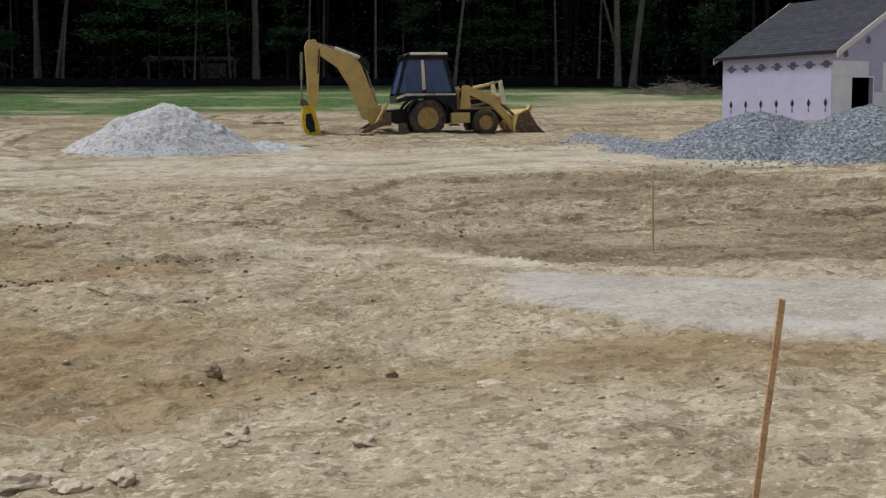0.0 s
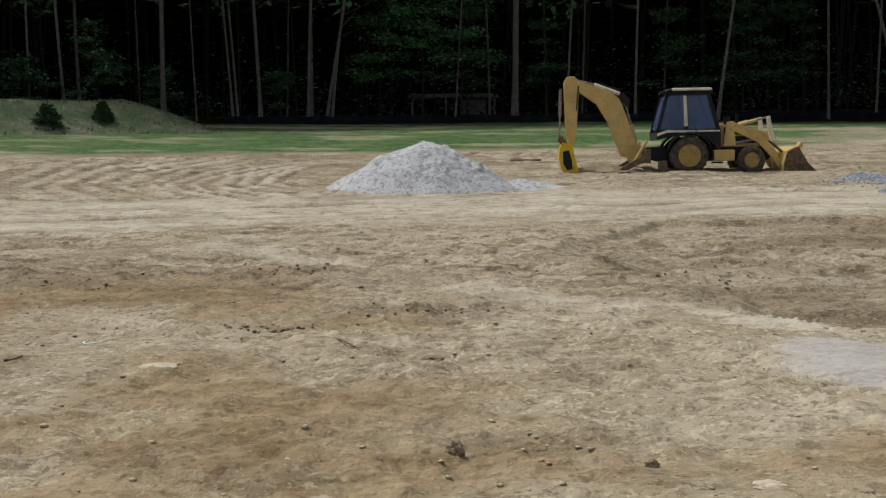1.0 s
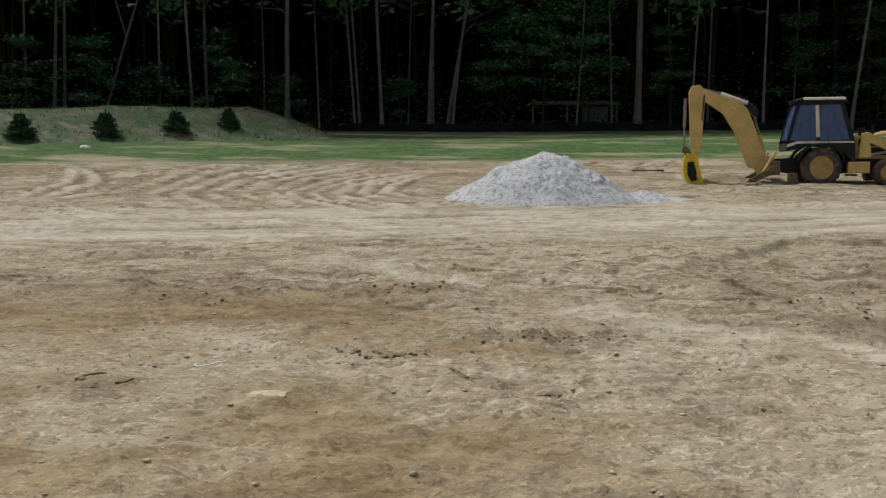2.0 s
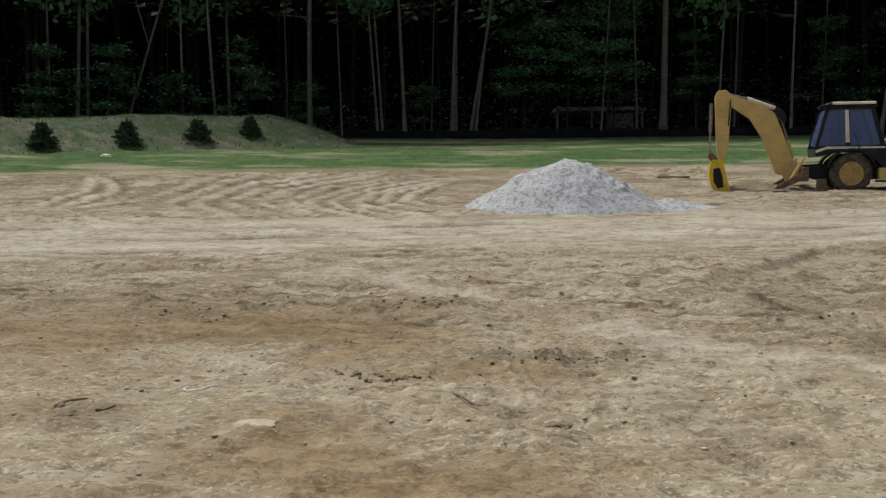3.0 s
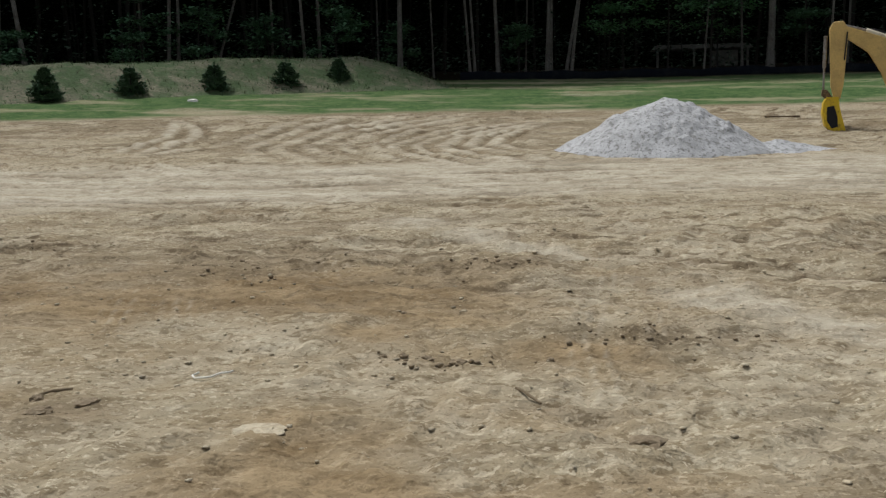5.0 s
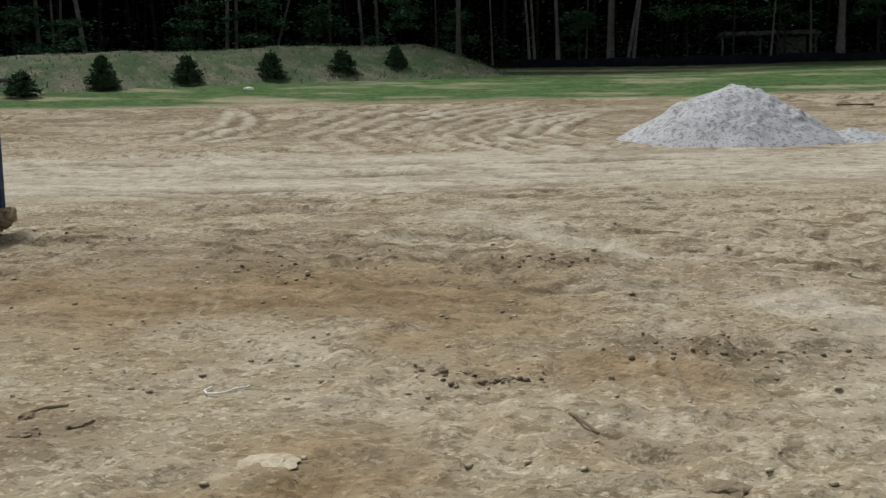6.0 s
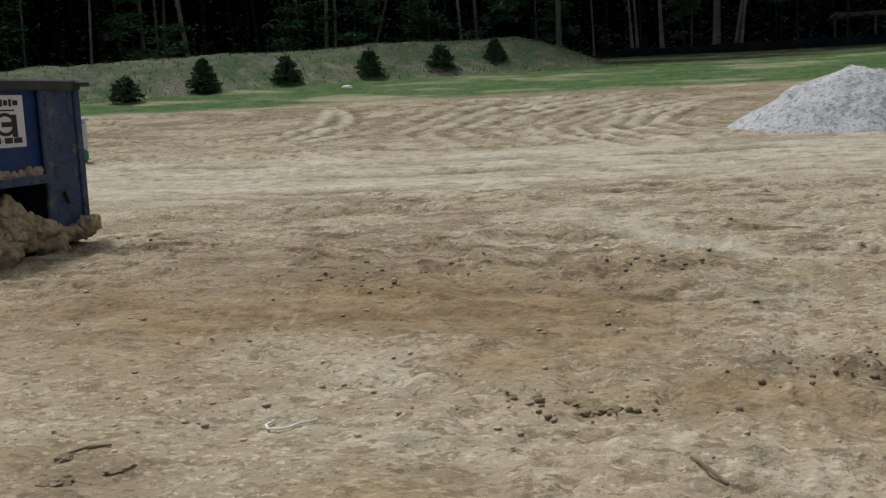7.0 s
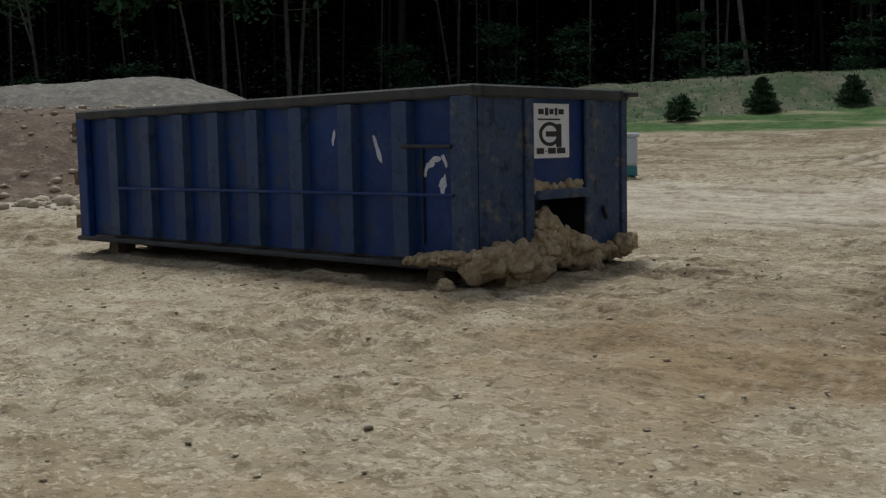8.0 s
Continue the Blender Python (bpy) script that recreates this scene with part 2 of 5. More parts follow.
def ground_material():
    m = bpy.data.materials.new("site soil")
    m.use_nodes = True
    n, l = m.node_tree.nodes, m.node_tree.links
    b = n["Principled BSDF"]
    b.inputs["Roughness"].default_value, b.inputs["Specular IOR Level"].default_value = 1.0, 0.03
    co = n.new("ShaderNodeTexCoord")

    def tex(size, detail=6, rough_=0.6, stretch=None):
        t = n.new("ShaderNodeTexNoise")
        t.inputs["Scale"].default_value, t.inputs["Detail"].default_value, t.inputs["Roughness"].default_value = 1 / size, detail, rough_
        if stretch:
            mp = n.new("ShaderNodeMapping")
            mp.inputs["Scale"].default_value = stretch
            l.new(co.outputs["Object"], mp.inputs["Vector"])
            l.new(mp.outputs[0], t.inputs["Vector"])
        else:
            l.new(co.outputs["Object"], t.inputs["Vector"])
        return t.outputs["Fac"]

    def band(value, lo, hi, top=1.0):
        r = n.new("ShaderNodeMapRange")
        r.inputs["From Min"].default_value, r.inputs["From Max"].default_value, r.inputs["To Max"].default_value = lo, hi, top
        l.new(value, r.inputs["Value"])
        return r.outputs["Result"]

    def blend(fac, a, b_, kind="MIX"):
        x = n.new("ShaderNodeMix")
        x.data_type, x.blend_type = "RGBA", kind
        l.new(fac, x.inputs["Factor"])
        for sock, v in ((x.inputs["A"], a), (x.inputs["B"], b_)):
            if isinstance(v, tuple):
                sock.default_value = (*v, 1)
            else:
                l.new(v, sock)
        return x.outputs["Result"]

    def attr(name):
        a = n.new("ShaderNodeAttribute")
        a.attribute_name = name
        return a.outputs["Fac"]

    def crust(base, lo, hi, amount=.7):
        """Crumbled crust: soft specks and small plates, lighter and darker than the base."""
        c = blend(band(tex(.15, 4, .65, (.8, 1, 1)), .55, .60, amount * .75), base, lo)
        c = blend(band(tex(.11, 4, .65, (.8, 1, 1)), .57, .61, amount * .65), c, hi)
        c = blend(band(tex(.05, 3, .6, (.85, 1, 1)), .57, .63, amount * .9), c, lo)
        c = blend(band(tex(.042, 3, .6, (.85, 1, 1)), .58, .64, amount * .9), c, hi)
        return blend(band(tex(.022, 3, .6), .58, .66, amount * .5), c, lo)

    dry = blend(band(tex(1.7), .40, .60), (.33, .282, .195), (.43, .38, .285))
    dry = blend(band(tex(.5, 6, .7, (.7, 1, 1)), .49, .60, .65), dry, (.275, .22, .14))
    dry = crust(dry, (.19, .148, .092), (.54, .48, .365), .85)
    brown = blend(band(tex(.5, 6, .65, (.7, 1, 1)), .42, .58), (.195, .138, .076), (.31, .235, .142))
    brown = crust(brown, (.12, .085, .048), (.36, .28, .175), .5)
    dark = blend(band(tex(.5, 6, .7, (.5, 1, 1)), .42, .58), (.125, .095, .060), (.245, .193, .128))
    dark = crust(dark, (.065, .048, .030), (.31, .25, .17), .65)
    grey = blend(band(tex(.5, 6, .6, (.5, 1, 1)), .38, .62), (.36, .335, .305), (.45, .425, .39))
    grey = blend(band(tex(.7, 5, .6, (.22, 1, 1)), .60, .64, .7), grey, (.23, .20, .17))
    grey = crust(grey, (.27, .245, .215), (.52, .50, .47), .45)
    pale = blend(band(tex(.6, 6, .65, (.5, 1, 1)), .40, .60), (.405, .362, .282), (.535, .492, .398))
    pale = blend(band(tex(.3, 5, .7, (.35, 1, 1)), .54, .62, .6), pale, (.30, .25, .175))
    pale = crust(pale, (.26, .215, .15), (.60, .54, .43), .55)
    grass = blend(band(tex(.9, 6, .7), .36, .64), (.046, .095, .034), (.095, .15, .060))
    grass = blend(band(tex(2.2, 5, .6, (.35, 1, 1)), .53, .64, .8), grass, (.30, .275, .18))
    grass = blend(band(tex(.22, 4, .7), .5, .66, .6), grass, (.15, .195, .085))
    # leaf litter, near black because the wood's shade is painted into it
    shaded_litter = blend(band(tex(.5), .4, .6), (.010, .008, .005), (.022, .018, .010))
    col = blend(attr("pale"), dry, pale)
    col = blend(attr("brown"), col, brown)
    col = blend(attr("dark"), col, dark)
    col = blend(attr("track"), col, pale)
    col = blend(attr("grey"), col, grey)
    col = blend(attr("grass"), col, grass)
    col = blend(attr("forest"), col, shaded_litter)
    l.new(col, b.inputs["Base Color"])
    last = None
    for height, dist in ((tex(.19, 4, .55, (.8, 1, 1)), .030), (tex(.065, 4, .55, (.8, 1, 1)), .026), (tex(.022, 3, .55), .010)):
        bp = n.new("ShaderNodeBump")
        bp.inputs["Strength"].default_value, bp.inputs["Distance"].default_value = 1.0, dist
        l.new(height, bp.inputs["Height"])
        if last:
            l.new(last, bp.inputs["Normal"])
        last = bp.outputs[0]
    l.new(last, b.inputs["Normal"])
    return m


SOIL = ground_material()
CLOD = material("dry clod", (.38, .32, .225), .95, spots=(((.44, .39, .29), .06, .5, .1, .8),), grain=.25, grain_size=.02, relief=.006, relief_size=.03, piece_tint=.3)
DARK_CLOD = material("damp clod", (.19, .145, .092), .95, spots=(((.24, .19, .125), .07, .5, .1, .8),), grain=.25, relief=.006, relief_size=.03)
MUD = material("caked mud", (.36, .275, .165), .95, spots=(((.23, .17, .10), .16, .53, .08, .8), ((.46, .37, .245), .07, .56, .08, .7)), grain=.2, grain_size=.03, relief=.012, relief_size=.05)
STONE = material("fieldstone", (.41, .345, .255), .9, spots=(((.47, .40, .30), .08, .5, .1, .8),), grain=.2, relief=.005, relief_size=.02, random_tint=.15)
DUST = material("stone dust", (.41, .415, .43), .95, spots=(((.47, .475, .49), .8, .5, .12, .8), ((.31, .315, .32), .35, .54, .05, .7), ((.24, .24, .235), .12, .56, .04, .85), ((.17, .168, .16), .06, .60, .04, .8)), grain=.16, grain_size=.04, relief=.03, relief_size=.14)
GRAVEL = material("crushed blue gravel", (.15, .168, .195), .9, spots=(((.30, .325, .36), .10, .53, .04, .9), ((.06, .068, .08), .08, .56, .04, .9)), grain=.35, grain_size=.045, relief=.05, relief_size=.08)
CHIP = material("gravel stone", (.235, .255, .28), .85, grain=.3, grain_size=.05, piece_tint=.3)
BERM = material("seeded earth bank", (.155, .15, .10), .95, spots=(((.06, .11, .04), 1.6, .47, .08, .9), ((.23, .21, .15), .5, .58, .06, .8), ((.065, .10, .04), .25, .57, .05, .85)), grain=.35, grain_size=.09, relief=.08, relief_size=.3)
HILL = material("stockpiled earth", (.125, .088, .058), .95, spots=(((.075, .052, .034), 1.0, .5, .08, .8), ((.20, .155, .11), .35, .57, .05, .7), ((.13, .09, .06), .2, .62, .05, .7)), grain=.3, grain_size=.08, relief=.1, relief_size=.35)
HILL_TOP = material("dry grey earth", (.165, .155, .130), .95, spots=(((.115, .108, .09), .7, .5, .08, .8), ((.25, .235, .195), .3, .56, .07, .7)), grain=.25, grain_size=.08, relief=.08, relief_size=.3)
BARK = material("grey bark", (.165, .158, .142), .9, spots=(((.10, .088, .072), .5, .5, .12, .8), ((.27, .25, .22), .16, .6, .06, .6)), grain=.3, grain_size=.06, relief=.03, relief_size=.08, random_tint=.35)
# dark copy of the bark, with the wood's shade in its colour
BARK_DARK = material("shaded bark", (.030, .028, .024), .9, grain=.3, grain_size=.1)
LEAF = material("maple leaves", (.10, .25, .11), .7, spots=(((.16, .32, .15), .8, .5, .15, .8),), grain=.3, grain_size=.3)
# dimmer copy of the maple leaves, shade of the understorey in its colour
LEAF_DIM = material("shade-dimmed understorey leaves", (.070, .17, .085), .75, spots=(((.11, .21, .11), .6, .5, .15, .8),), grain=.3, grain_size=.3)
# brush green darkened to carry the dimness inside the wood
BRUSH_SHADED = material("shaded brush leaves", (.030, .068, .040), .8, grain=.35, grain_size=.5)
# leaf colour taken down to near black for the shade under the canopy
LEAF_SHADED = material("shade-darkened canopy leaves", (.016, .030, .010), .8, grain=.35, grain_size=.5)
SPRUCE = material("spruce needles", (.052, .105, .052), .75, spots=(((.09, .16, .08), .12, .52, .1, .8),), grain=.35, grain_size=.05)
FENCE = material("black silt fabric", (.006, .008, .012), .9, spots=(((.02, .022, .022), .6, .58, .08, .6),), grain=.2, grain_size=.1, spec=.05)
WOOD = material("raw pine stake", (.54, .335, .18), .8, spots=(((.30, .17, .085), .05, .57, .08, .6), ((.60, .40, .23), .09, .58, .08, .6)), grain=.25, grain_size=.01, relief=.002, relief_size=.01)
WOOD_PALE = material("pale lath", (.40, .32, .19), .8, grain=.2, grain_size=.02)
YELLOW = material("faded machine yellow", (.60, .425, .15), .45, spots=(((.46, .32, .12), .35, .53, .10, .7), ((.26, .175, .075), .10, .66, .05, .5)), grain=.12, grain_size=.05)
YELLOW_DULL = material("dirty wheel yellow", (.40, .27, .085), .6, spots=(((.20, .14, .06), .15, .55, .08, .7),), grain=.15)
YELLOW_NEW = material("bright bucket yellow", (.66, .46, .02), .45, spots=(((.30, .20, .03), .12, .60, .05, .8),), grain=.12)
CREAM = material("cream trim paint", (.74, .69, .56), .5, spots=(((.45, .38, .25), .2, .56, .08, .6),), grain=.08)
BLACK = material("black machine paint", (.009, .010, .014), .4, spots=(((.03, .028, .027), .3, .60, .06, .6),), grain=.2, spec=.25)
TYRE = material("dusty tyre rubber", (.035, .032, .029), .85, spots=(((.13, .10, .07), .16, .5, .1, .75),), grain=.25, relief=.006, relief_size=.04)
STEEL = material("worn steel", (.30, .29, .28), .45, .7, spots=(((.16, .11, .07), .15, .52, .1, .8),), grain=.15)
RUST = material("dirty iron", (.10, .072, .05), .85, .1, spots=(((.22, .15, .08), .1, .55, .08, .8),), grain=.3)
GLASS = bpy.data.materials.new("sky-reflection blue cab glass")
GLASS.use_nodes = True
gb = GLASS.node_tree.nodes["Principled BSDF"]
# blue base colour stands in for the sky reflected in the panes
gb.inputs["Base Color"].default_value, gb.inputs["Roughness"].default_value = (.30, .42, .74, 1), .05
gb.inputs["Transmission Weight"].default_value, gb.inputs["IOR"].default_value = .8, 1.45
BLUE = material("scuffed blue skip paint", (.007, .028, .125), .45, spots=(((.013, .046, .18), .55, .5, .14, .9), ((.034, .046, .08), .28, .58, .06, .8), ((.12, .11, .095), .09, .68, .03, .7)), grain=.18, grain_size=.06, relief=.004, relief_size=.1, spec=.25)
BLUE_END = material("weathered blue-grey paint", (.030, .056, .125), .55, spots=(((.062, .085, .13), .4, .5, .14, .9), ((.16, .145, .115), .22, .62, .05, .8), ((.015, .022, .04), .13, .6, .05, .8)), grain=.2, grain_size=.05, relief=.004, relief_size=.1, spec=.25)
BLUE_RIB = material("worn blue rib paint", (.028, .055, .135), .5, spots=(((.05, .075, .135), .35, .53, .1, .8), ((.010, .022, .06), .14, .6, .06, .7)), grain=.18, spec=.25)
DEBRIS = material("brush and leaf debris", (.055, .052, .036), .95, spots=(((.10, .09, .06), .3, .55, .08, .7),), grain=.35, grain_size=.1, relief=.05, relief_size=.15)
RIM = material("weathered grey rim", (.035, .039, .042), .75, spots=(((.065, .064, .058), .25, .52, .1, .8), ((.03, .03, .035), .1, .58, .06, .7)), grain=.25)
PAPER = material("white sticker", (.74, .74, .76), .5, spots=(((.6, .6, .62), .06, .58, .1, .5),), grain=.04)
INK_AND_SHADE = material("black print and bay shade", (.02, .02, .025), .5)
SCRATCH = material("bare scraped metal", (.55, .58, .66), .5, .2, grain=.2)
WRAP = material("lavender foam sheathing", (.47, .465, .66), .75, spots=(((.53, .52, .71), 1.2, .5, .15, .8),), grain=.04, grain_size=.3)
WRAP_WHITE = material("pale blue-white house wrap", (.86, .89, .95), .7, spots=(((.76, .79, .87), .8, .5, .15, .8),), grain=.04, grain_size=.3)
SHINGLE = material("charcoal asphalt shingle", (.027, .028, .038), .95, spots=(((.045, .046, .06), .3, .5, .1, .8),), grain=.25, grain_size=.06, random_tint=.12)
TRIM = material("white trim board", (.72, .70, .66), .6, grain=.05)
CONCRETE = material("foundation concrete", (.42, .40, .37), .9, grain=.15, grain_size=.05)
DARKROOM = material("unlit interior board", (.05, .042, .035), .9, grain=.2)
PALE_WALL = material("weathered pale siding", (.30, .30, .28), .8, grain=.15, grain_size=.2)
PLASTIC = material("pale grey plastic", (.50, .55, .60), .5, grain=.06)
TEAL = material("teal plastic", (.04, .20, .24), .5, grain=.06)
STRING = material("white cord", (.78, .76, .70), .8, grain=.08)
# near-black backdrop colour: the wood's inner shade is painted in
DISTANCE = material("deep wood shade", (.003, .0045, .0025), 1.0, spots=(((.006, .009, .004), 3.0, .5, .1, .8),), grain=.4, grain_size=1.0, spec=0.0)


# ---------------------------------------------------------------- mesh helpers
def part(name, bm, mat, parent=None, label="", bevel=0.0):
    """Links a bmesh as one mesh object."""
    if bevel:
        bmesh.ops.bevel(bm, geom=list(bm.edges), offset=bevel, segments=1, affect="EDGES", clamp_overlap=True)
    bmesh.ops.recalc_face_normals(bm, faces=list(bm.faces))
    me = bpy.data.meshes.new(name)
    bm.to_mesh(me)
    bm.free()
    me.materials.append(mat)
    ob = new(name, me)
    ob.parent = parent
    if label:
        tagged(ob, label)
    return ob


def np_mesh(name, verts, faces, mat, parent=None, smooth_faces=False):
    me = bpy.data.meshes.new(name)
    faces = np.asarray(faces, dtype=np.int32)
    k = faces.shape[1]
    me.vertices.add(len(verts))
    me.vertices.foreach_set("co", np.asarray(verts, dtype=np.float32).ravel())
    me.loops.add(faces.size)
    me.loops.foreach_set("vertex_index", faces.ravel())
    me.polygons.add(len(faces))
    me.polygons.foreach_set("loop_start", np.arange(0, faces.size, k, dtype=np.int32))
    me.update(calc_edges=True)
    if smooth_faces:
        me.polygons.foreach_set("use_smooth", np.ones(len(faces), dtype=bool))
    me.materials.append(mat)
    ob = new(name, me)
    ob.parent = parent
    return ob


def empty(name, m, label, category, group="", kind=""):
    ob = new(name)
    ob.matrix_basis = m
    return tagged(ob, label, category, group, kind)


def box(bm, x0, x1, y0, y1, z0, z1, m=None):
    vs = [bm.verts.new(m @ Vector(c) if m else c) for c in ((x0, y0, z0), (x1, y0, z0), (x1, y1, z0), (x0, y1, z0), (x0, y0, z1), (x1, y0, z1), (x1, y1, z1), (x0, y1, z1))]
    for f in ((3, 2, 1, 0), (4, 5, 6, 7), (0, 1, 5, 4), (1, 2, 6, 5), (2, 3, 7, 6), (3, 0, 4, 7)):
        bm.faces.new([vs[i] for i in f])
    return bm


def prism(bm, outline, y0, y1):
    """An outline in x and z, as thick as y0 to y1."""
    a = [bm.verts.new((x, y0, z)) for x, z in outline]
    b = [bm.verts.new((x, y1, z)) for x, z in outline]
    bm.faces.new(a)
    bm.faces.new(b[::-1])
    for i in range(len(a)):
        j = (i + 1) % len(a)
        bm.faces.new((a[j], a[i], b[i], b[j]))
    return bm


def rod(bm, p, q, r0, r1=None, seg=10):
    p, q = Vector(p), Vector(q)
    r1 = r0 if r1 is None else r1
    m = (q - p).to_track_quat("Z", "Y").to_matrix()
    rings = []
    for c, r in ((p, r0), (q, r1)):
        rings.append([bm.verts.new(c + m @ Vector((r * math.cos(a), r * math.sin(a), 0))) for a in (2 * math.pi * i / seg for i in range(seg))])
    for i in range(seg):
        j = (i + 1) % seg
        bm.faces.new((rings[0][i], rings[0][j], rings[1][j], rings[1][i]))
    bm.faces.new(rings[0][::-1])
    bm.faces.new(rings[1])
    return bm


def lathe(bm, profile, centre, seg=28):
    """A wheel about the y axis: profile of (y, radius)."""
    cx, cy, cz = centre
    rings = [[bm.verts.new((cx + r * math.cos(2 * math.pi * i / seg), cy + y, cz + r * math.sin(2 * math.pi * i / seg))) for i in range(seg)] for y, r in profile]
    for a, b in zip(rings, rings[1:]):
        for i in range(seg):
            j = (i + 1) % seg
            bm.faces.new((a[i], a[j], b[j], b[i]))
    bm.faces.new(rings[0])
    bm.faces.new(rings[-1][::-1])
    return bm


def rock(rng, size, flat=0.6, cuts=1):
    """An uneven stone about size across, sitting a little below its own base."""
    bm = bmesh.new()
    bmesh.ops.create_icosphere(bm, subdivisions=cuts + 1, radius=0.5)
    o = Vector((rng.uniform(0, 50), rng.uniform(0, 50), rng.uniform(0, 50)))
    for v in bm.verts:
        d = v.co.normalized()
        k = 1 + 0.42 * noise.noise(d * 1.7 + o) + 0.2 * noise.noise(d * 4 + o)
        v.co = Vector((d.x * k, d.y * k * 0.8, d.z * k * flat + flat * .3)) * size * 0.5
    return bm


# ---------------------------------------------------------------- ground
def build_ground():
    fine = np.radians(np.arange(-46, 73, 0.15))
    coarse = np.radians(np.arange(75, 313, 3.0))
    ang = np.concatenate([fine, coarse])
    rings = [0.05, 0.6, 1.3, 2.2]
    while rings[-1] < 75:
        rings.append(rings[-1] * 1.0053 + 0.003)
    while rings[-1] < 2500:
        rings.append(rings[-1] * 1.12)
    rad = np.array(rings)
    a, r = np.meshgrid(ang, rad)
    x, y = -np.sin(a) * r, np.cos(a) * r - 2.0
    x, y = x.ravel(), y.ravel()
    z = ground_height(x, y)
    na, nr = len(ang), len(rad)
    i = np.arange(nr - 1)[:, None] * na
    j = np.arange(na)[None, :]
    k = (j + 1) % na
    faces = np.stack([i + j, i + na + j, i + na + k, i + k], -1).reshape(-1, 4)
    ob = np_mesh("ground", np.stack([x, y, z], 1), faces[:, ::-1], SOIL, smooth_faces=True)
    s = rise(x, y)
    edge = 43.3 + 1.2 * fbm(x, y, 6, 4, 51) + 2.5 * smooth(15, 22, x)
    grass = smooth(-.6, .8, s - edge) * (1 - 0.55 * smooth(.16, .40, fbm(x * .35, y, 2.0, 4, 52)))
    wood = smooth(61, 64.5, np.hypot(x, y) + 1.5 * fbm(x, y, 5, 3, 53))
    dark = np.clip(excavated(x, y) * (.20 + .65 * smooth(-.2, .3, fbm(x * .5, y, 1.6, 4, 54))), 0, 1)
    dark = np.maximum(dark, .9 * rut_mask(x, y))
    mid = smooth(8.5, 11, s) * (1 - smooth(26, 28, s)) * (1 - .45 * smooth(19, 21, s))
    drag = streak_relief(x, y)
    torn = smooth(-.2, .25, fbm(x * .6, y, 2.4, 3, 66))
    dark = np.maximum(dark, .9 * mid * (.25 + .75 * torn) * (1 - smooth(.10, .40, drag)))
    # terrace risers darkened in colour, as their shaded faces
    broken = scarps(x, y)[1] * (.3 + .7 * smooth(9, 13, s)) * smooth(6, 9, s) * (1 - smooth(42, 44, s)) * (1 - .5 * smooth(19.5, 21, s) * (1 - smooth(26, 27.5, s)))
    dark = np.maximum(dark, .95 * broken * smooth(-.45, .0, fbm(x, y, 2.6, 3, 12)))
    # shadow of the excavated bank, painted as a dark line along its edge
    ex = excavated(x, y)
    dark = np.maximum(dark, np.clip(4 * ex * (1 - ex), 0, 1) * (.25 + .6 * smooth(4, 6.5, x)))
    ticks = smooth(.17, .27, fbm(x * .5, y, .22, 3, 62)) * (1 - smooth(13, 18, s)) * (1 - pad_area(x, y))
    dark = np.maximum(dark, .42 * ticks * (.35 + .65 * smooth(-.25, .2, fbm(x, y, 1.8, 3, 60))))
    flecks = smooth(.10, .22, fbm(x * .5, y * .8, .42, 3, 64, .6)) * smooth(10, 13, s) * (1 - smooth(43, 45, s)) * (1 - .6 * smooth(19, 21, s) * (1 - smooth(26, 28, s)))
    dark = np.maximum(dark, .6 * flecks * (.3 + .7 * smooth(-.2, .2, fbm(x, y, 3.2, 3, 63))))
    tm, furrow = bow_lines(x, y)
    churn = np.clip(1.7 * np.exp(-((x + 6.0) / 10) ** 2 - ((y - 34) / 6) ** 2), 0, 1) * smooth(26.5, 28.5, s) * (1 - smooth(42, 44.5, s))
    dark = np.maximum(dark, np.clip(.8 * furrow + .55 * churn * (1 - smooth(.05, .5, tm)) * smooth(-.15, .25, fbm(x * .6, y, 1.0, 4, 67)), 0, 1))
    dark = np.maximum(dark, .6 * smooth(27, 29, s) * (1 - smooth(43, 45, s)) * smooth(.0, .3, fbm(x * .4, y, 1.4, 3, 65)) * (1 - smooth(.15, .5, drag)))
    dark = np.maximum(dark, .7 * smooth(.1, .4, fbm(x * .3, y, .9, 4, 68)) * smooth(26.5, 28, s) * (1 - smooth(43, 45, s)))
    for cx, cy, rx, ry in ((-1.1, 12.5, .7, .4), (.4, 9.7, .8, .45), (-3.2, 12.6, 1.8, .7), (-6.3, 13.9, 2.0, .5), (-9, 11.4, 5.0, .5), (7.0, 36.2, 1.6, .8), (10.5, 33.9, 3.4, .35), (1.2, 26.2, 3.2, .35), (-5.1, 17.2, 1.1, .22), (-2.6, 20.35, 1.2, .2), (-6.3, 13.75, 1.3, .3), (-2.5, 7.7, .35, .3)):
        dark = np.maximum(dark, .9 * np.exp(-((x - cx) / rx) ** 2 - ((y - cy) / ry) ** 2) * smooth(-.5, .2, fbm(x, y, .5, 3, 56)))
    brown = np.zeros_like(x)
    for cx, cy, rx, ry in ((-1.2, 6.5, 2.4, 1.1), (-3.0, 11.2, 3.4, 1.7), (.3, 9.6, 1.5, .8), (-2.0, 10.0, 2.0, .9), (-1.2, 5.6, 1.5, .5), (3.0, 5.0, 2.0, .6), (-1.7, 7.2, 2.2, .9), (-2.9, 11.3, 1.2, .6), (-.6, 5.0, 2.6, .7)):
        brown = np.maximum(brown, np.exp(-((x - cx) / rx) ** 2 - ((y - cy) / ry) ** 2))
    brown = np.clip(1.3 * brown, 0, 1) * smooth(-.6, .1, fbm(x, y, 1.3, 4, 57))
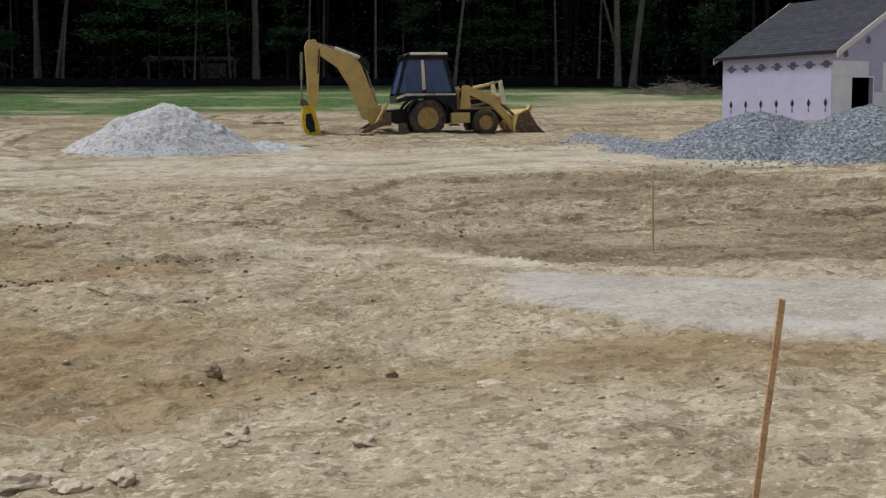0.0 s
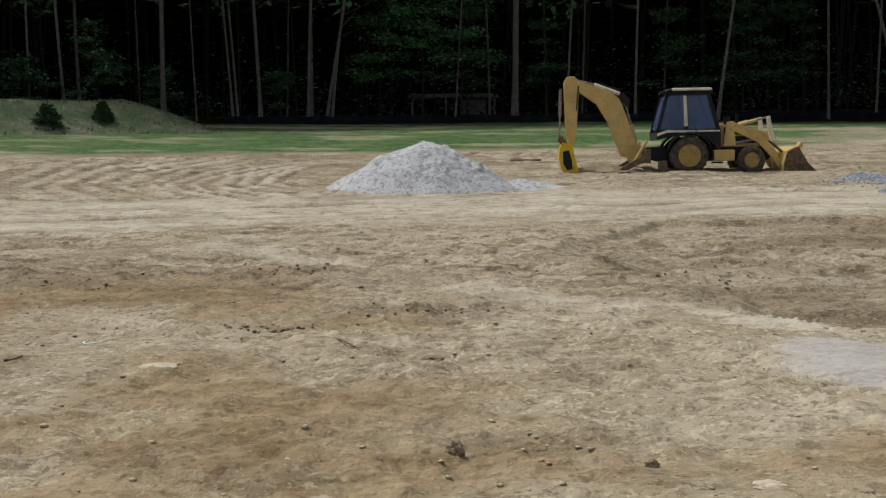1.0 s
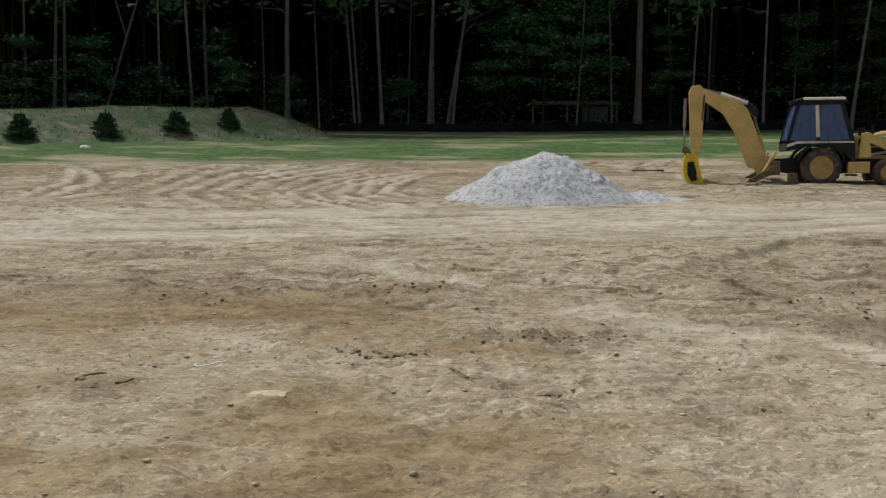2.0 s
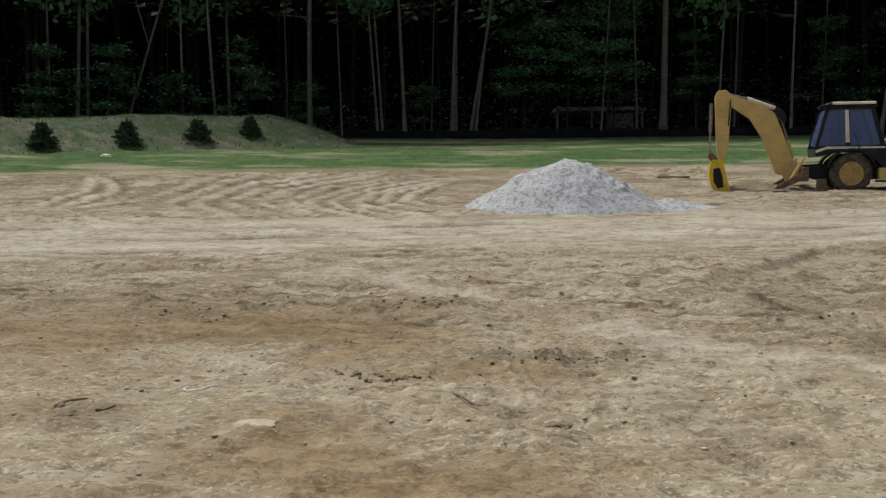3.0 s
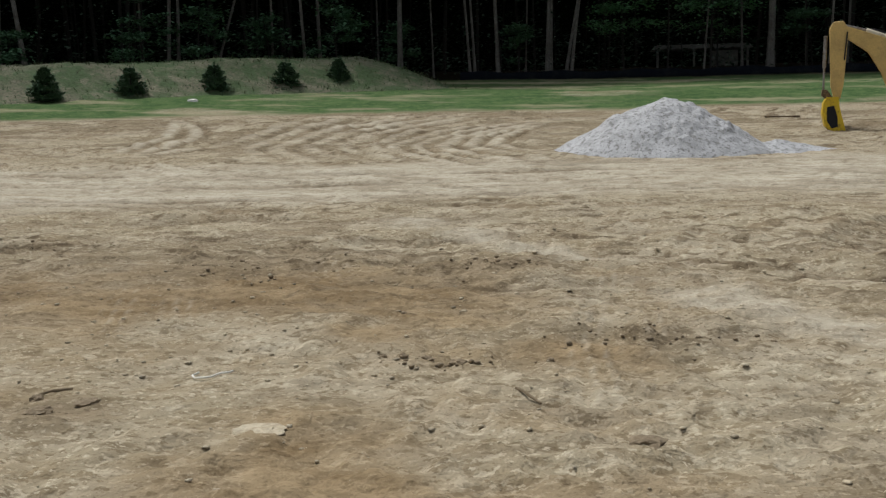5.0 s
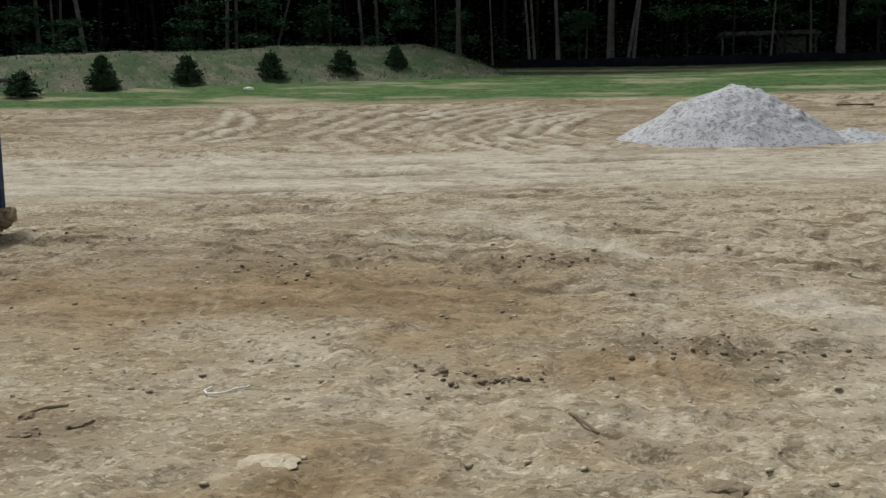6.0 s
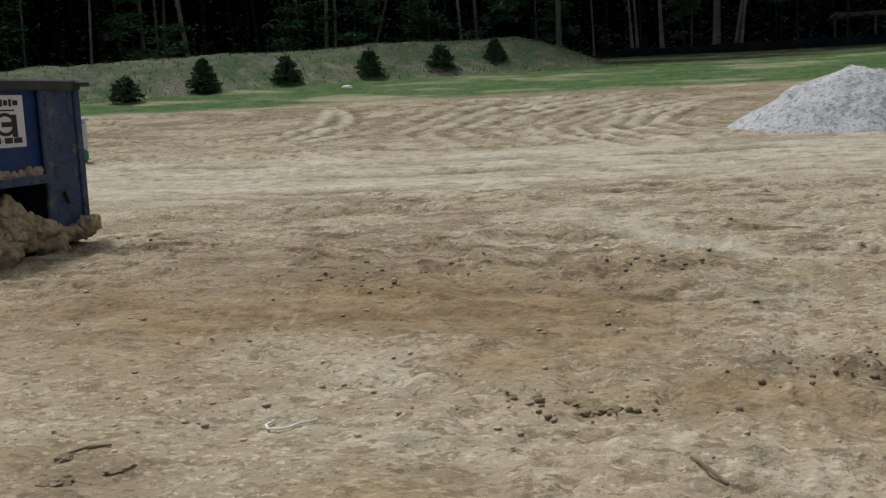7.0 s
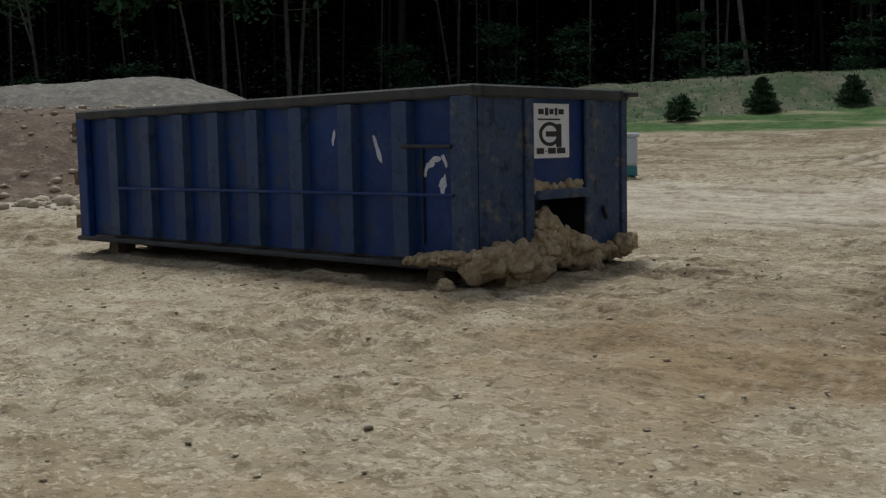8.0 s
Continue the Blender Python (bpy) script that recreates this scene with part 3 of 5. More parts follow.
    road = smooth(19.2, 21.0, s + fbm(x, y, 4, 3, 58)) * (1 - smooth(26.0, 27.8, s + fbm(x, y, 4, 3, 59)))
    swirl = smooth(-.1, .4, fbm(x, y, 5, 3, 61)) * smooth(27, 29, s) * (1 - smooth(38, 41, s)) * smooth(6, -3, x)
    lane = np.minimum.reduce([near_line(x, y, *s4) for s4 in ((5.5, 8.3, 3.0, 9.0), (3.0, 9.0, 1.2, 10.6), (1.2, 10.6, .1, 12.8), (.1, 12.8, -2.5, 16.5))]) + .3 * fbm(x, y, .9, 3, 63)
    pale = np.clip(.85 * road + .35 * swirl, 0, 1)
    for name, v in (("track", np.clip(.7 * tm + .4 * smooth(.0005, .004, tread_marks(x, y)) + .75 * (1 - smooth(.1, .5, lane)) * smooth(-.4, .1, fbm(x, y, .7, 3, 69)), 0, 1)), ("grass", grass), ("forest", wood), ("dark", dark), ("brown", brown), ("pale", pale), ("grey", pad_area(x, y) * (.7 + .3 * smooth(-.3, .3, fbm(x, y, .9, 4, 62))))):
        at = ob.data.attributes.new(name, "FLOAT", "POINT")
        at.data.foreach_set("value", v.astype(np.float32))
    tagged(ob, "bare graded tan dirt with ruts, turning to patchy grass", "ground", kind="structure")


build_ground()

# curved sheet added behind the trees, coloured as unlit depth
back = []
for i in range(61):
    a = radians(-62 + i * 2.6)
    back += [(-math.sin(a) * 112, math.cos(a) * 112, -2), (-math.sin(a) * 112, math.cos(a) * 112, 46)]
tagged(np_mesh("backdrop", back, [(2 * i, 2 * i + 2, 2 * i + 3, 2 * i + 1) for i in range(60)], DISTANCE), "dark sheet standing in for the shade deep in the wood", "backdrop", kind="structure")


def heap(name, cx, cy, hx, hy, nx, ny, height, mat, label, category, kind=""):
    """A pile on the ground: height(x, y) above the graded land, below zero outside it."""
    x, y = np.meshgrid(np.linspace(cx - hx, cx + hx, nx), np.linspace(cy - hy, cy + hy, ny))
    x, y = x.ravel(), y.ravel()
    h = height(x, y)
    z = ground_plain(x, y) + np.maximum(h, -.25)
    i, j = np.meshgrid(np.arange(ny - 1), np.arange(nx - 1), indexing="ij")
    q = (i * nx + j).ravel()
    keep = np.maximum.reduce([h[q], h[q + 1], h[q + nx], h[q + nx + 1]]) > -.22
    f = np.stack([q, q + 1, q + nx + 1, q + nx], 1)[keep]
    used = np.unique(f)
    remap = np.zeros(len(x), dtype=np.int32)
    remap[used] = np.arange(len(used))
    ob = np_mesh(name, np.stack([x, y, z], 1)[used], remap[f], mat, smooth_faces=True)
    return tagged(ob, label, category, kind=kind)


def dust_h(x, y):
    u, v = (x - 1.15), (y - 28.4)
    d = np.hypot(u / np.where(u < 0, 2.75, 2.35), v / 2.1) + .05 * fbm(x, y, 1.2, 3, 71)
    h = 1.19 * np.where(d < 1, 1 - np.clip(d, 0, 1) ** (1.29 - .11 * np.tanh(u / .8)), -1.6 * (d - 1))
    tail = .26 * (1 - np.hypot((u - 2.3) / 1.35, (v + .1) / .7)) + .06 * fbm(x, y, .5, 2, 72)
    shoulder = .88 * (1 - np.hypot((u + 1.2) / .95, (v + .35) / 1.0) ** 1.5)
    lumpy = smooth(-1.3, -.3, u) * smooth(.15, .5, h)
    clods = np.maximum(fbm(x, y, .30, 2, 74), 0) * .10 + np.abs(fbm(x, y, .14, 2, 75)) * .05
    return np.maximum(np.maximum(h, tail), np.where(d < 1, shoulder, -1)) + .04 * np.abs(fbm(x, y, .5, 3, 73)) * (h > 0) + clods * lumpy


heap("stone_heap", 1.4, 28.4, 3.7, 2.7, 240, 150, dust_h, DUST, "pale grey stone dust tipped in a cone on bare dirt", "stone pile")


def gravel_h(cx, cy, rx, ry, top, seed):
    def h(x, y):
        d = np.hypot((x - cx) / rx, (y - cy) / ry) + .07 * fbm(x, y, 1.3, 3, seed)
        return top * (1 - np.clip(d, 0, 1) ** 1.35) - .3 * np.maximum(d - 1, 0) + .06 * np.abs(fbm(x, y, .16, 2, seed + 1))
    return h


heap("gravel_pile", 14.75, 23.4, 3.4, 2.8, 150, 120, gravel_h(14.75, 23.4, 2.9, 2.2, .98, 81), GRAVEL, "blue-grey crushed gravel heaped in front of the house", "gravel pile")
heap("gravel_pile", 16.9, 22.1, 3.8, 3.2, 160, 130, gravel_h(16.9, 22.1, 2.9, 2.4, 1.17, 85), GRAVEL, "taller heap of blue-grey crushed gravel in front of the house", "gravel pile")


def tail_h(x, y):
    d = np.minimum(near_line(x, y, 12.6, 25.4, 14.0, 24.0) / 1.0, near_line(x, y, 12.9, 29.6, 13.2, 26.5) / .6) + .35 * fbm(x, y, .9, 3, 91)
    return .2 * (1 - d) + .06 * np.abs(fbm(x, y, .2, 2, 92))


heap("gravel_spread", 12.5, 27.6, 3.0, 4.6, 110, 150, tail_h, GRAVEL, "low spread of blue-grey gravel trailing over dirt", "gravel spread")

CREST = ((-44, 30, 2.6), (-38, 36.5, 3.1), (-32, 42, 3.75), (-28.3, 45, 4.02), (-22.6, 49.2, 4.22), (-17.6, 52.8, 4.42), (-12.6, 55.6, 4.45), (-11.2, 56.1, 4.15), (-8.6, 56.9, 2.9), (-7.0, 57.3, 2.4))


def build_berm():
    pts = np.array(CREST)
    seg = np.concatenate([[0], np.cumsum(np.hypot(*np.diff(pts[:, :2], axis=0).T))])
    u = np.linspace(0, seg[-1], 330)
    px, py, pz = (np.interp(u, seg, pts[:, k]) for k in range(3))
    ker = np.ones(15) / 15
    px, py, pz = (np.convolve(np.pad(c, 7, mode="edge"), ker, "valid") for c in (px, py, pz))
    dx, dy = np.gradient(px), np.gradient(py)
    ln = np.hypot(dx, dy)
    nx, ny = dy / ln, -dx / ln
    v = np.linspace(-6, 5.2, 60)
    x, y = px[:, None] + nx[:, None] * v, py[:, None] + ny[:, None] * v
    prof = (1 - smooth(.9, 4.9, v + .0))[None, :] * smooth(-5.6, -1.2, v)[None, :]
    g = ground_plain(x, y)
    lift = np.maximum(pz[:, None] - ground_plain(px, py)[:, None], 0)
    z = g + lift * prof - .12 + (.14 * fbm(x, y, 1.8, 3, 95) + .10 * np.abs(fbm(x, y, .5, 3, 96))) * prof
    nu, nv = x.shape
    i, j = np.meshgrid(np.arange(nu - 1), np.arange(nv - 1), indexing="ij")
    q = (i * nv + j).ravel()
    ob = np_mesh("berm", np.stack([x.ravel(), y.ravel(), z.ravel()], 1), np.stack([q, q + 1, q + nv + 1, q + nv], 1), BERM, smooth_faces=True)
    tagged(ob, "long earth bank with thin grass and weeds", "earth bank", kind="structure")


build_berm()


def hill_h(x, y):
    d = near_line(x, y, -40, 6, -31.0, 21.5)
    top = np.interp(y, (5, 15, 20, 27, 33), (2.5, 2.3, 2.1, 1.5, .3))
    lump = .3 * fbm(x, y, 3, 3, 101) + .16 * np.abs(fbm(x, y, .7, 3, 102))
    return top * (1 - smooth(1.4, 8.6, d + lump)) * 1.0 + lump * .8 * (1 - smooth(5, 9, d)) - .2 * smooth(7.5, 9, d)


heap("earth_stockpile", -33, 17, 14, 17, 170, 200, hill_h, HILL, "large stockpile of brown earth with stones at its foot", "earth pile")


def back_hill_h(x, y):
    d = near_line(x, y, -54, 14, -42, 27)
    return 3.2 * (1 - smooth(1, 11, d + .8 * fbm(x, y, 4, 3, 105))) + .2 * np.abs(fbm(x, y, .8, 3, 106)) - .25 * smooth(9.5, 11, d)


heap("earth_stockpile", -48, 20, 16, 18, 120, 130, back_hill_h, HILL_TOP, "dry greyish earth stockpile rising behind the brown one", "earth pile")


# ---------------------------------------------------------------- forest
def leaf_cloud(rng, n, centre_fn, size, droop=0.5):
    """n small leaf sprays: bent pairs of triangles, as vertices and faces."""
    c = np.array([centre_fn() for _ in range(n)])
    a = rng.uniform(0, 2 * np.pi, n)
    tilt = rng.normal(0, droop, n)
    s = rng.uniform(.55, 1.3, n) * size
    ux, uy = np.cos(a), np.sin(a)
    d1 = np.stack([ux * np.cos(tilt), uy * np.cos(tilt), np.sin(tilt)], 1) * s[:, None]
    d2 = np.stack([-uy, ux, rng.normal(0, droop, n)], 1) * (s * .55)[:, None]
    v = np.stack([c - d1, c + d2 - [0, 0, .12 * size], c + d1, c - d2 + [0, 0, .05 * size]], 1)
    return v.reshape(-1, 3), np.arange(4 * n).reshape(-1, 4)


def trunk_bm(rng, r, height, lean, fork=0.0, bend=0.2):
    bm = bmesh.new()
    steps, seg = 9, 8
    ph, prev = rng.uniform(0, 6), None
    def centre(t):
        return Vector((lean * t * height + bend * math.sin(t * 3.2 + ph) * t, bend * math.cos(t * 2.7 + ph) * t, t * height))
    for k in range(steps + 1):
        t = k / steps
        rr = r * (1 - .55 * t) * (1.35 if k == 0 else 1.0)
        c = centre(t) - Vector((0, 0, .3 if k == 0 else 0))
        ring = [bm.verts.new(c + Vector((rr * math.cos(6.2832 * i / seg), rr * math.sin(6.2832 * i / seg), 0))) for i in range(seg)]
        if prev:
            for i in range(seg):
                bm.faces.new((prev[i], prev[(i + 1) % seg], ring[(i + 1) % seg], ring[i]))
        prev = ring
    limbs = []
    for k in range(int(4 + 3 * rng.random())):
        t = rng.uniform(.3, .95)
        p, a, ln = centre(t), rng.uniform(0, 6.28), rng.uniform(.8, 2.6)
        q = p + Vector((math.cos(a) * ln, math.sin(a) * ln, ln * rng.uniform(.1, .8)))
        e = q + Vector((math.cos(a + .6), math.sin(a + .6), .5)) * ln * .5
        limb, before = bmesh.new(), None
        side, up = Vector((-math.sin(a), math.cos(a), 0)), Vector((0, 0, 1))
        for c, w in ((p, r * .25), (q, r * .09), (e, r * .03)):
            ring = [limb.verts.new(c + (side * math.cos(v) + up * math.sin(v)) * w) for v in (6.2832 * i / 5 for i in range(5))]
            if before:
                for i in range(5):
                    limb.faces.new((before[i], before[(i + 1) % 5], ring[(i + 1) % 5], ring[i]))
            before = ring
        limbs.append(limb)
    if fork:
        p = centre(fork)
        limbs.append(rod(bmesh.new(), p, p + Vector((-.16 * height * (1 - fork) * 1.6, .2, height * (1 - fork))), r * .45, r * .3, 7))
    return bm, limbs


def add_trunk(tree, mat, *shape):
    trunk, limbs = trunk_bm(rng, *shape)
    stem = part("trunk", trunk, mat, tree)
    for limb in limbs:
        part("limb", limb, mat, stem)


rngp = np.random.default_rng(7)
rng = random.Random(5)
CROWNS = []
for k in range(4):
    def spot():
        u = rngp.normal(0, 1, 3)
        u /= np.linalg.norm(u)
        return u * np.array([2.6, 2.6, 2.9]) * rngp.uniform(.35, 1) ** .5 * (1 + .35 * math.sin(3 * u[0] + k) * math.cos(4 * u[1])) + np.array([0, 0, 0])
    v, f = leaf_cloud(rngp, 900, spot, .24)
    ob = np_mesh("crown", v, f, LEAF)
    CROWNS.append(ob.data)
    bpy.data.objects.remove(ob)

# x, y, trunk radius, lean along the edge of the wood
EDGE_EAST = ((-4.5, 65.8, .15, .043), (-3.5, 65.9, .12, .177), (-3.2, 66.4, .12, .125), (7.9, 67.5, .28, .023), (11.0, 67.1, .09, .064), (11.9, 66.9, .09, .029), (14.6, 64.4, .10, .024), (16.9, 66.9, .07, .032),
             (18.8, 62.2, .13, .122), (24.8, 61.1, .10, -.018), (27.9, 62.0, .09, .033), (27.7, 58.8, .25, -.015), (28.2, 58.0, .25, .121), (-6.1, 69.7, .07, .047), (4.2, 66.9, .07, .075), (6.3, 66.7, .09, -.012))
EDGE_MID = ((-25.6, 58.8, .08, -.013), (-25.6, 62.1, .15, .047), (-24.7, 61.4, .13, .027), (-22.2, 60.2, .10, .293), (-19.8, 63.2, .10, .012), (-17.7, 62.8, .12, -.054), (-17.5, 65.0, .14, -.015), (-12.0, 61.1, .19, .024),
            (-11.3, 67.4, .07, -.021), (-9.0, 66.7, .10, -.069), (-8.8, 67.3, .10, -.056), (-7.4, 66.9, .15, -.032), (-4.6, 70.2, .14, .019), (-14.7, 67.7, .07, -.008), (10.2, 69.7, .09, -.021))
EDGE_WEST = ((-33.5, 56.1, .16, -.021), (-33.7, 58.3, .10, .050), (-31.4, 57.3, .18, -.124), (-35.8, 54.5, .10, .050), (-60.8, 32.0, .14, -.081), (-63.4, 31.1, .09, .032), (-56.8, 39.8, .12, -.156), (-56.1, 40.9, .17, -.016),
             (-57.2, 42.8, .11, -.064), (-55.6, 45.1, .23, -.006), (-56.2, 46.1, .18, .087), (-54.6, 46.5, .11, .009), (-50.6, 54.2, .11, -.141), (-50.7, 54.6, .14, .018), (-49.6, 55.2, .07, .016), (-41.8, 56.8, .09, .014),
             (-49.2, 58.3, .09, .044), (-34.7, 59.4, .10, -.020), (-62.3, 38.1, .07, -.071), (-55.3, 52.1, .07, .024))
for k, (x, y, r, lean) in enumerate(EDGE_EAST + EDGE_MID + EDGE_WEST):
    b = math.atan2(y, x) - math.pi / 2
    tree = empty("tree", pose(x, y, gz(x, y), 0, 0, math.degrees(b)), "tall slender woodland tree with bare grey trunk", "tree", "trees at the edge of the wood")
    h = rng.uniform(15, 19)
    add_trunk(tree, BARK, r * .78, h, lean, .10 if k == 11 else .3 if k in (19, 35) else 0.0, rng.uniform(.05, .22))
    for c in range(3):
        cr = new("crown", CROWNS[(k + c) % 4])
        cr.parent = tree
        cr.matrix_basis = pose(lean * h * .8 + rng.uniform(-1.6, 1.6), rng.uniform(-1.2, 1.8), h * (.66 + .17 * c) + rng.uniform(-.8, .8), 0, 0, rng.uniform(0, 360)) @ Matrix.Scale(rng.uniform(.8, 1.15), 4)

# leafy understorey at the edge: x, y, top height, spread
SAPLINGS = ((2.2, 66.5, 9.5, 2.6), (4.6, 67.2, 10.5, 2.8), (-.2, 68.5, 9.0, 2.2), (5.2, 70, 8.0, 2.4), (-6.2, 67.0, 3.0, 1.2), (21.5, 66.0, 7.5, 2.4), (17.4, 66.5, 6.5, 2.0), (24.5, 66.5, 7.0, 2.2), (32.0, 64.5, 6.5, 2.4),
            (-22.0, 58.0, 5.0, 1.6), (-25.0, 57.5, 5.5, 1.8), (-15.5, 61.0, 5.5, 1.8), (-19.5, 61.5, 4.0, 1.7), (-12.8, 64.5, 3.2, 1.3), (-29.4, 52.2, 3.2, 1.3), (-33.5, 55.0, 4.5, 1.6), (-45.0, 52.5, 5.0, 1.9),
            (-50.0, 49.5, 5.0, 2.0), (-40.0, 53.0, 4.5, 1.8), (-57.5, 36.0, 4.2, 1.7), (-61.0, 31.0, 4.0, 1.8), (10.0, 68.5, 6.0, 1.7), (36.0, 62.0, 6.0, 2.2))
for x, y, top, spread in SAPLINGS:
    sap = empty("sapling", pose(x, y, gz(x, y), 0, 0, rng.uniform(0, 360)), "young leafy woodland tree in the shade", "sapling", "understorey saplings")
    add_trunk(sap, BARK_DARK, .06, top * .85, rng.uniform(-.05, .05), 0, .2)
    tiers = [(rngp.uniform(.28, 1.0), rngp.uniform(0, 6.28), rngp.uniform(.2, 1)) for _ in range(15)]
    def tuft():
        t, a, q = tiers[rngp.integers(15)]
        w = spread * (1.05 - .55 * t) * q
        return np.array([math.cos(a) * w, math.sin(a) * w, top * t]) + rngp.normal(0, 1, 3) * np.array([.42, .42, .13]) * spread * .55
    v, f = leaf_cloud(rngp, int(520 * top ** .7), tuft, .13, .3)
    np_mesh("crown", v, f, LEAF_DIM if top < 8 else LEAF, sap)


def deep_wood():
    """What nobody could count: the trunks, canopy and brush inside the wood."""
    bm = bmesh.new()
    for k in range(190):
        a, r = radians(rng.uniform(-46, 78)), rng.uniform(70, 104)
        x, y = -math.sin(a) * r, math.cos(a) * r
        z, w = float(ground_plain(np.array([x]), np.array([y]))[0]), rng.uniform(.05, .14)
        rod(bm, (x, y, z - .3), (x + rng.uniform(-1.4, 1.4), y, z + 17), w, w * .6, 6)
    tagged(part("wood_trunks", bm, BARK_DARK), "crowded trunks inside the wood, bark darkened for the shade", "wood", kind="stuff")

    # canopy mostly above the view, added to keep sky light out of the wood
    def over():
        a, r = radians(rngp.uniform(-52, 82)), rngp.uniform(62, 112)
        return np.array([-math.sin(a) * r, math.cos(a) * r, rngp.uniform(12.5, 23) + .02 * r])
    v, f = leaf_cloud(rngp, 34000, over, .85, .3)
    tagged(np_mesh("canopy", v, f, LEAF_SHADED), "dense canopy added to shade the wood, leaves coloured near black", "canopy", kind="stuff")

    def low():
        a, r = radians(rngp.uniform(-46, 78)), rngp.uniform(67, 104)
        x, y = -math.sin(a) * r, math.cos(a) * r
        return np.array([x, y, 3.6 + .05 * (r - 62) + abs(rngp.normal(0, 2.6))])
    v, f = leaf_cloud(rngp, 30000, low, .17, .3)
    tagged(np_mesh("underbrush", v, f, BRUSH_SHADED), "sparse leafy brush deep in the wood, coloured as in shade", "underbrush", kind="stuff")


deep_wood()


def tufts(name, n, place, tall, mat, label, seed):
    r = np.random.default_rng(seed)
    V, F = [], []
    for k in range(n):
        x, y, z = place(r)
        for b in range(3):
            a, h = r.uniform(0, 6.28), tall * r.uniform(.4, 1.2)
            lx, ly = r.normal(0, .35, 2) * h
            w = h * .16
            i = len(V)
            V += [(x - w * math.cos(a), y - w * math.sin(a), z - .03), (x + w * math.cos(a), y + w * math.sin(a), z - .03), (x + lx, y + ly, z + h)]
            F.append((i, i + 1, i + 2))
    tagged(np_mesh(name, V, F, mat), label, "grass", kind="stuff")


WEED = material("dry weeds", (.13, .14, .075), .85, spots=(((.05, .10, .035), 1.2, .48, .1, .9),), grain=.35, grain_size=.3)
berm_ob = bpy.data.objects["berm"]
berm_co = np.empty(len(berm_ob.data.vertices) * 3, dtype=np.float32)
berm_ob.data.vertices.foreach_get("co", berm_co)
berm_co = berm_co.reshape(-1, 3)


def on_berm(r):
    p = berm_co[r.integers(len(berm_co))]
    return p[0] + r.normal(0, .15), p[1] + r.normal(0, .15), p[2]


tufts("weeds", 5200, on_berm, .12, WEED, "sparse weeds and grass on the bank", 301)


# silt fence along the foot of the wood
def silt_fence():
    fence = empty("silt_fence", pose(0, 0, 0), "low sagging black silt fence at the edge of the wood", "silt fence")
    pts = []
    for k in range(90):
        t = k / 89
        x = -9 + 50 * t
        y = 63.2 - .0012 * (x - 4) ** 2 * 2.4 + .25 * math.sin(x * .7)
        pts.append((x, y, gz(x, y), .40 + .05 * math.sin(x * 1.3) + .03 * math.sin(x * 3.1)))
    v = []
    for x, y, z, h in pts:
        v += [(x, y, z - .05), (x, y - .04, z + h), (x, y + .02, z + h), (x, y + .05, z - .05)]
    f = [(4 * i + a, 4 * i + b, 4 * i + 4 + b, 4 * i + 4 + a) for i in range(89) for a, b in ((0, 1), (1, 2), (2, 3))]
    np_mesh("fabric", v, f, FENCE, fence)
    for x, y, z, h in pts[2::6]:
        part("stake", box(bmesh.new(), x - .025, x + .025, y + .06, y + .11, z - .1, z + h + .12), BARK_DARK, fence)


silt_fence()

# pale shelter glimpsed among the trunks
shelter = empty("shelter", pose(5.2, 87, 4.55, 0, 0, 3), "low pale shelter glimpsed between the trunks", "shelter")
part("roof", prism(bmesh.new(), ((-3.6, 1.45), (3.6, 1.45), (3.3, 1.75), (-3.3, 1.75)), -1.6, 1.6), PALE_WALL, shelter)
part("wall", box(bmesh.new(), .6, 2.6, -.9, -.8, .1, 1.3), PALE_WALL, shelter)
for x in (-3.2, -.6, 3.2):
    part("post", box(bmesh.new(), x - .08, x + .08, -1.5, -1.34, -.6, 1.45), PALE_WALL, shelter)


# ---------------------------------------------------------------- spruces
def spruce_mesh(seed, h, w):
    r = np.random.default_rng(seed)
    pts = []
    v, f = [], []
    n = 0
    for k in range(int(15 * h / 1.3)):
        t = (k + .5) / (15 * h / 1.3)
        z = .10 * h + .86 * h * t
        reach = 1.08 * w * (1 - t) ** .7 * (.55 + .45 * smooth(0, .16, np.array(t)))
        for b in range(int(17 - 8 * t)):
            a, ln = r.uniform(0, 6.28), reach * r.uniform(.7, 1.15)
            for q in np.linspace(.25, 1, 6):
                c = np.array([math.cos(a) * ln * q, math.sin(a) * ln * q, z - .10 * h * q * (1 - t) + .05 * h * q * q + r.normal(0, .012)])
                for _ in range(4):
                    aa = a + r.normal(0, .7)
                    e = np.array([math.cos(aa), math.sin(aa), r.normal(.15, .4)]) * .125
                    sd = np.array([-math.sin(aa), math.cos(aa), r.normal(0, .6)]) * .04
                    v += [c - sd, c + sd, c + e]
                    f.append((n, n + 1, n + 2))
                    n += 3
    for _ in range(14):
        a = r.uniform(0, 6.28)
        c = np.array([0, 0, h * r.uniform(.9, 1.0)])
        v += [c + [.02, 0, 0], c - [.02, 0, 0], c + [math.cos(a) * .05, math.sin(a) * .05, .11]]
        f.append((n, n + 1, n + 2))
        n += 3
    return v, f


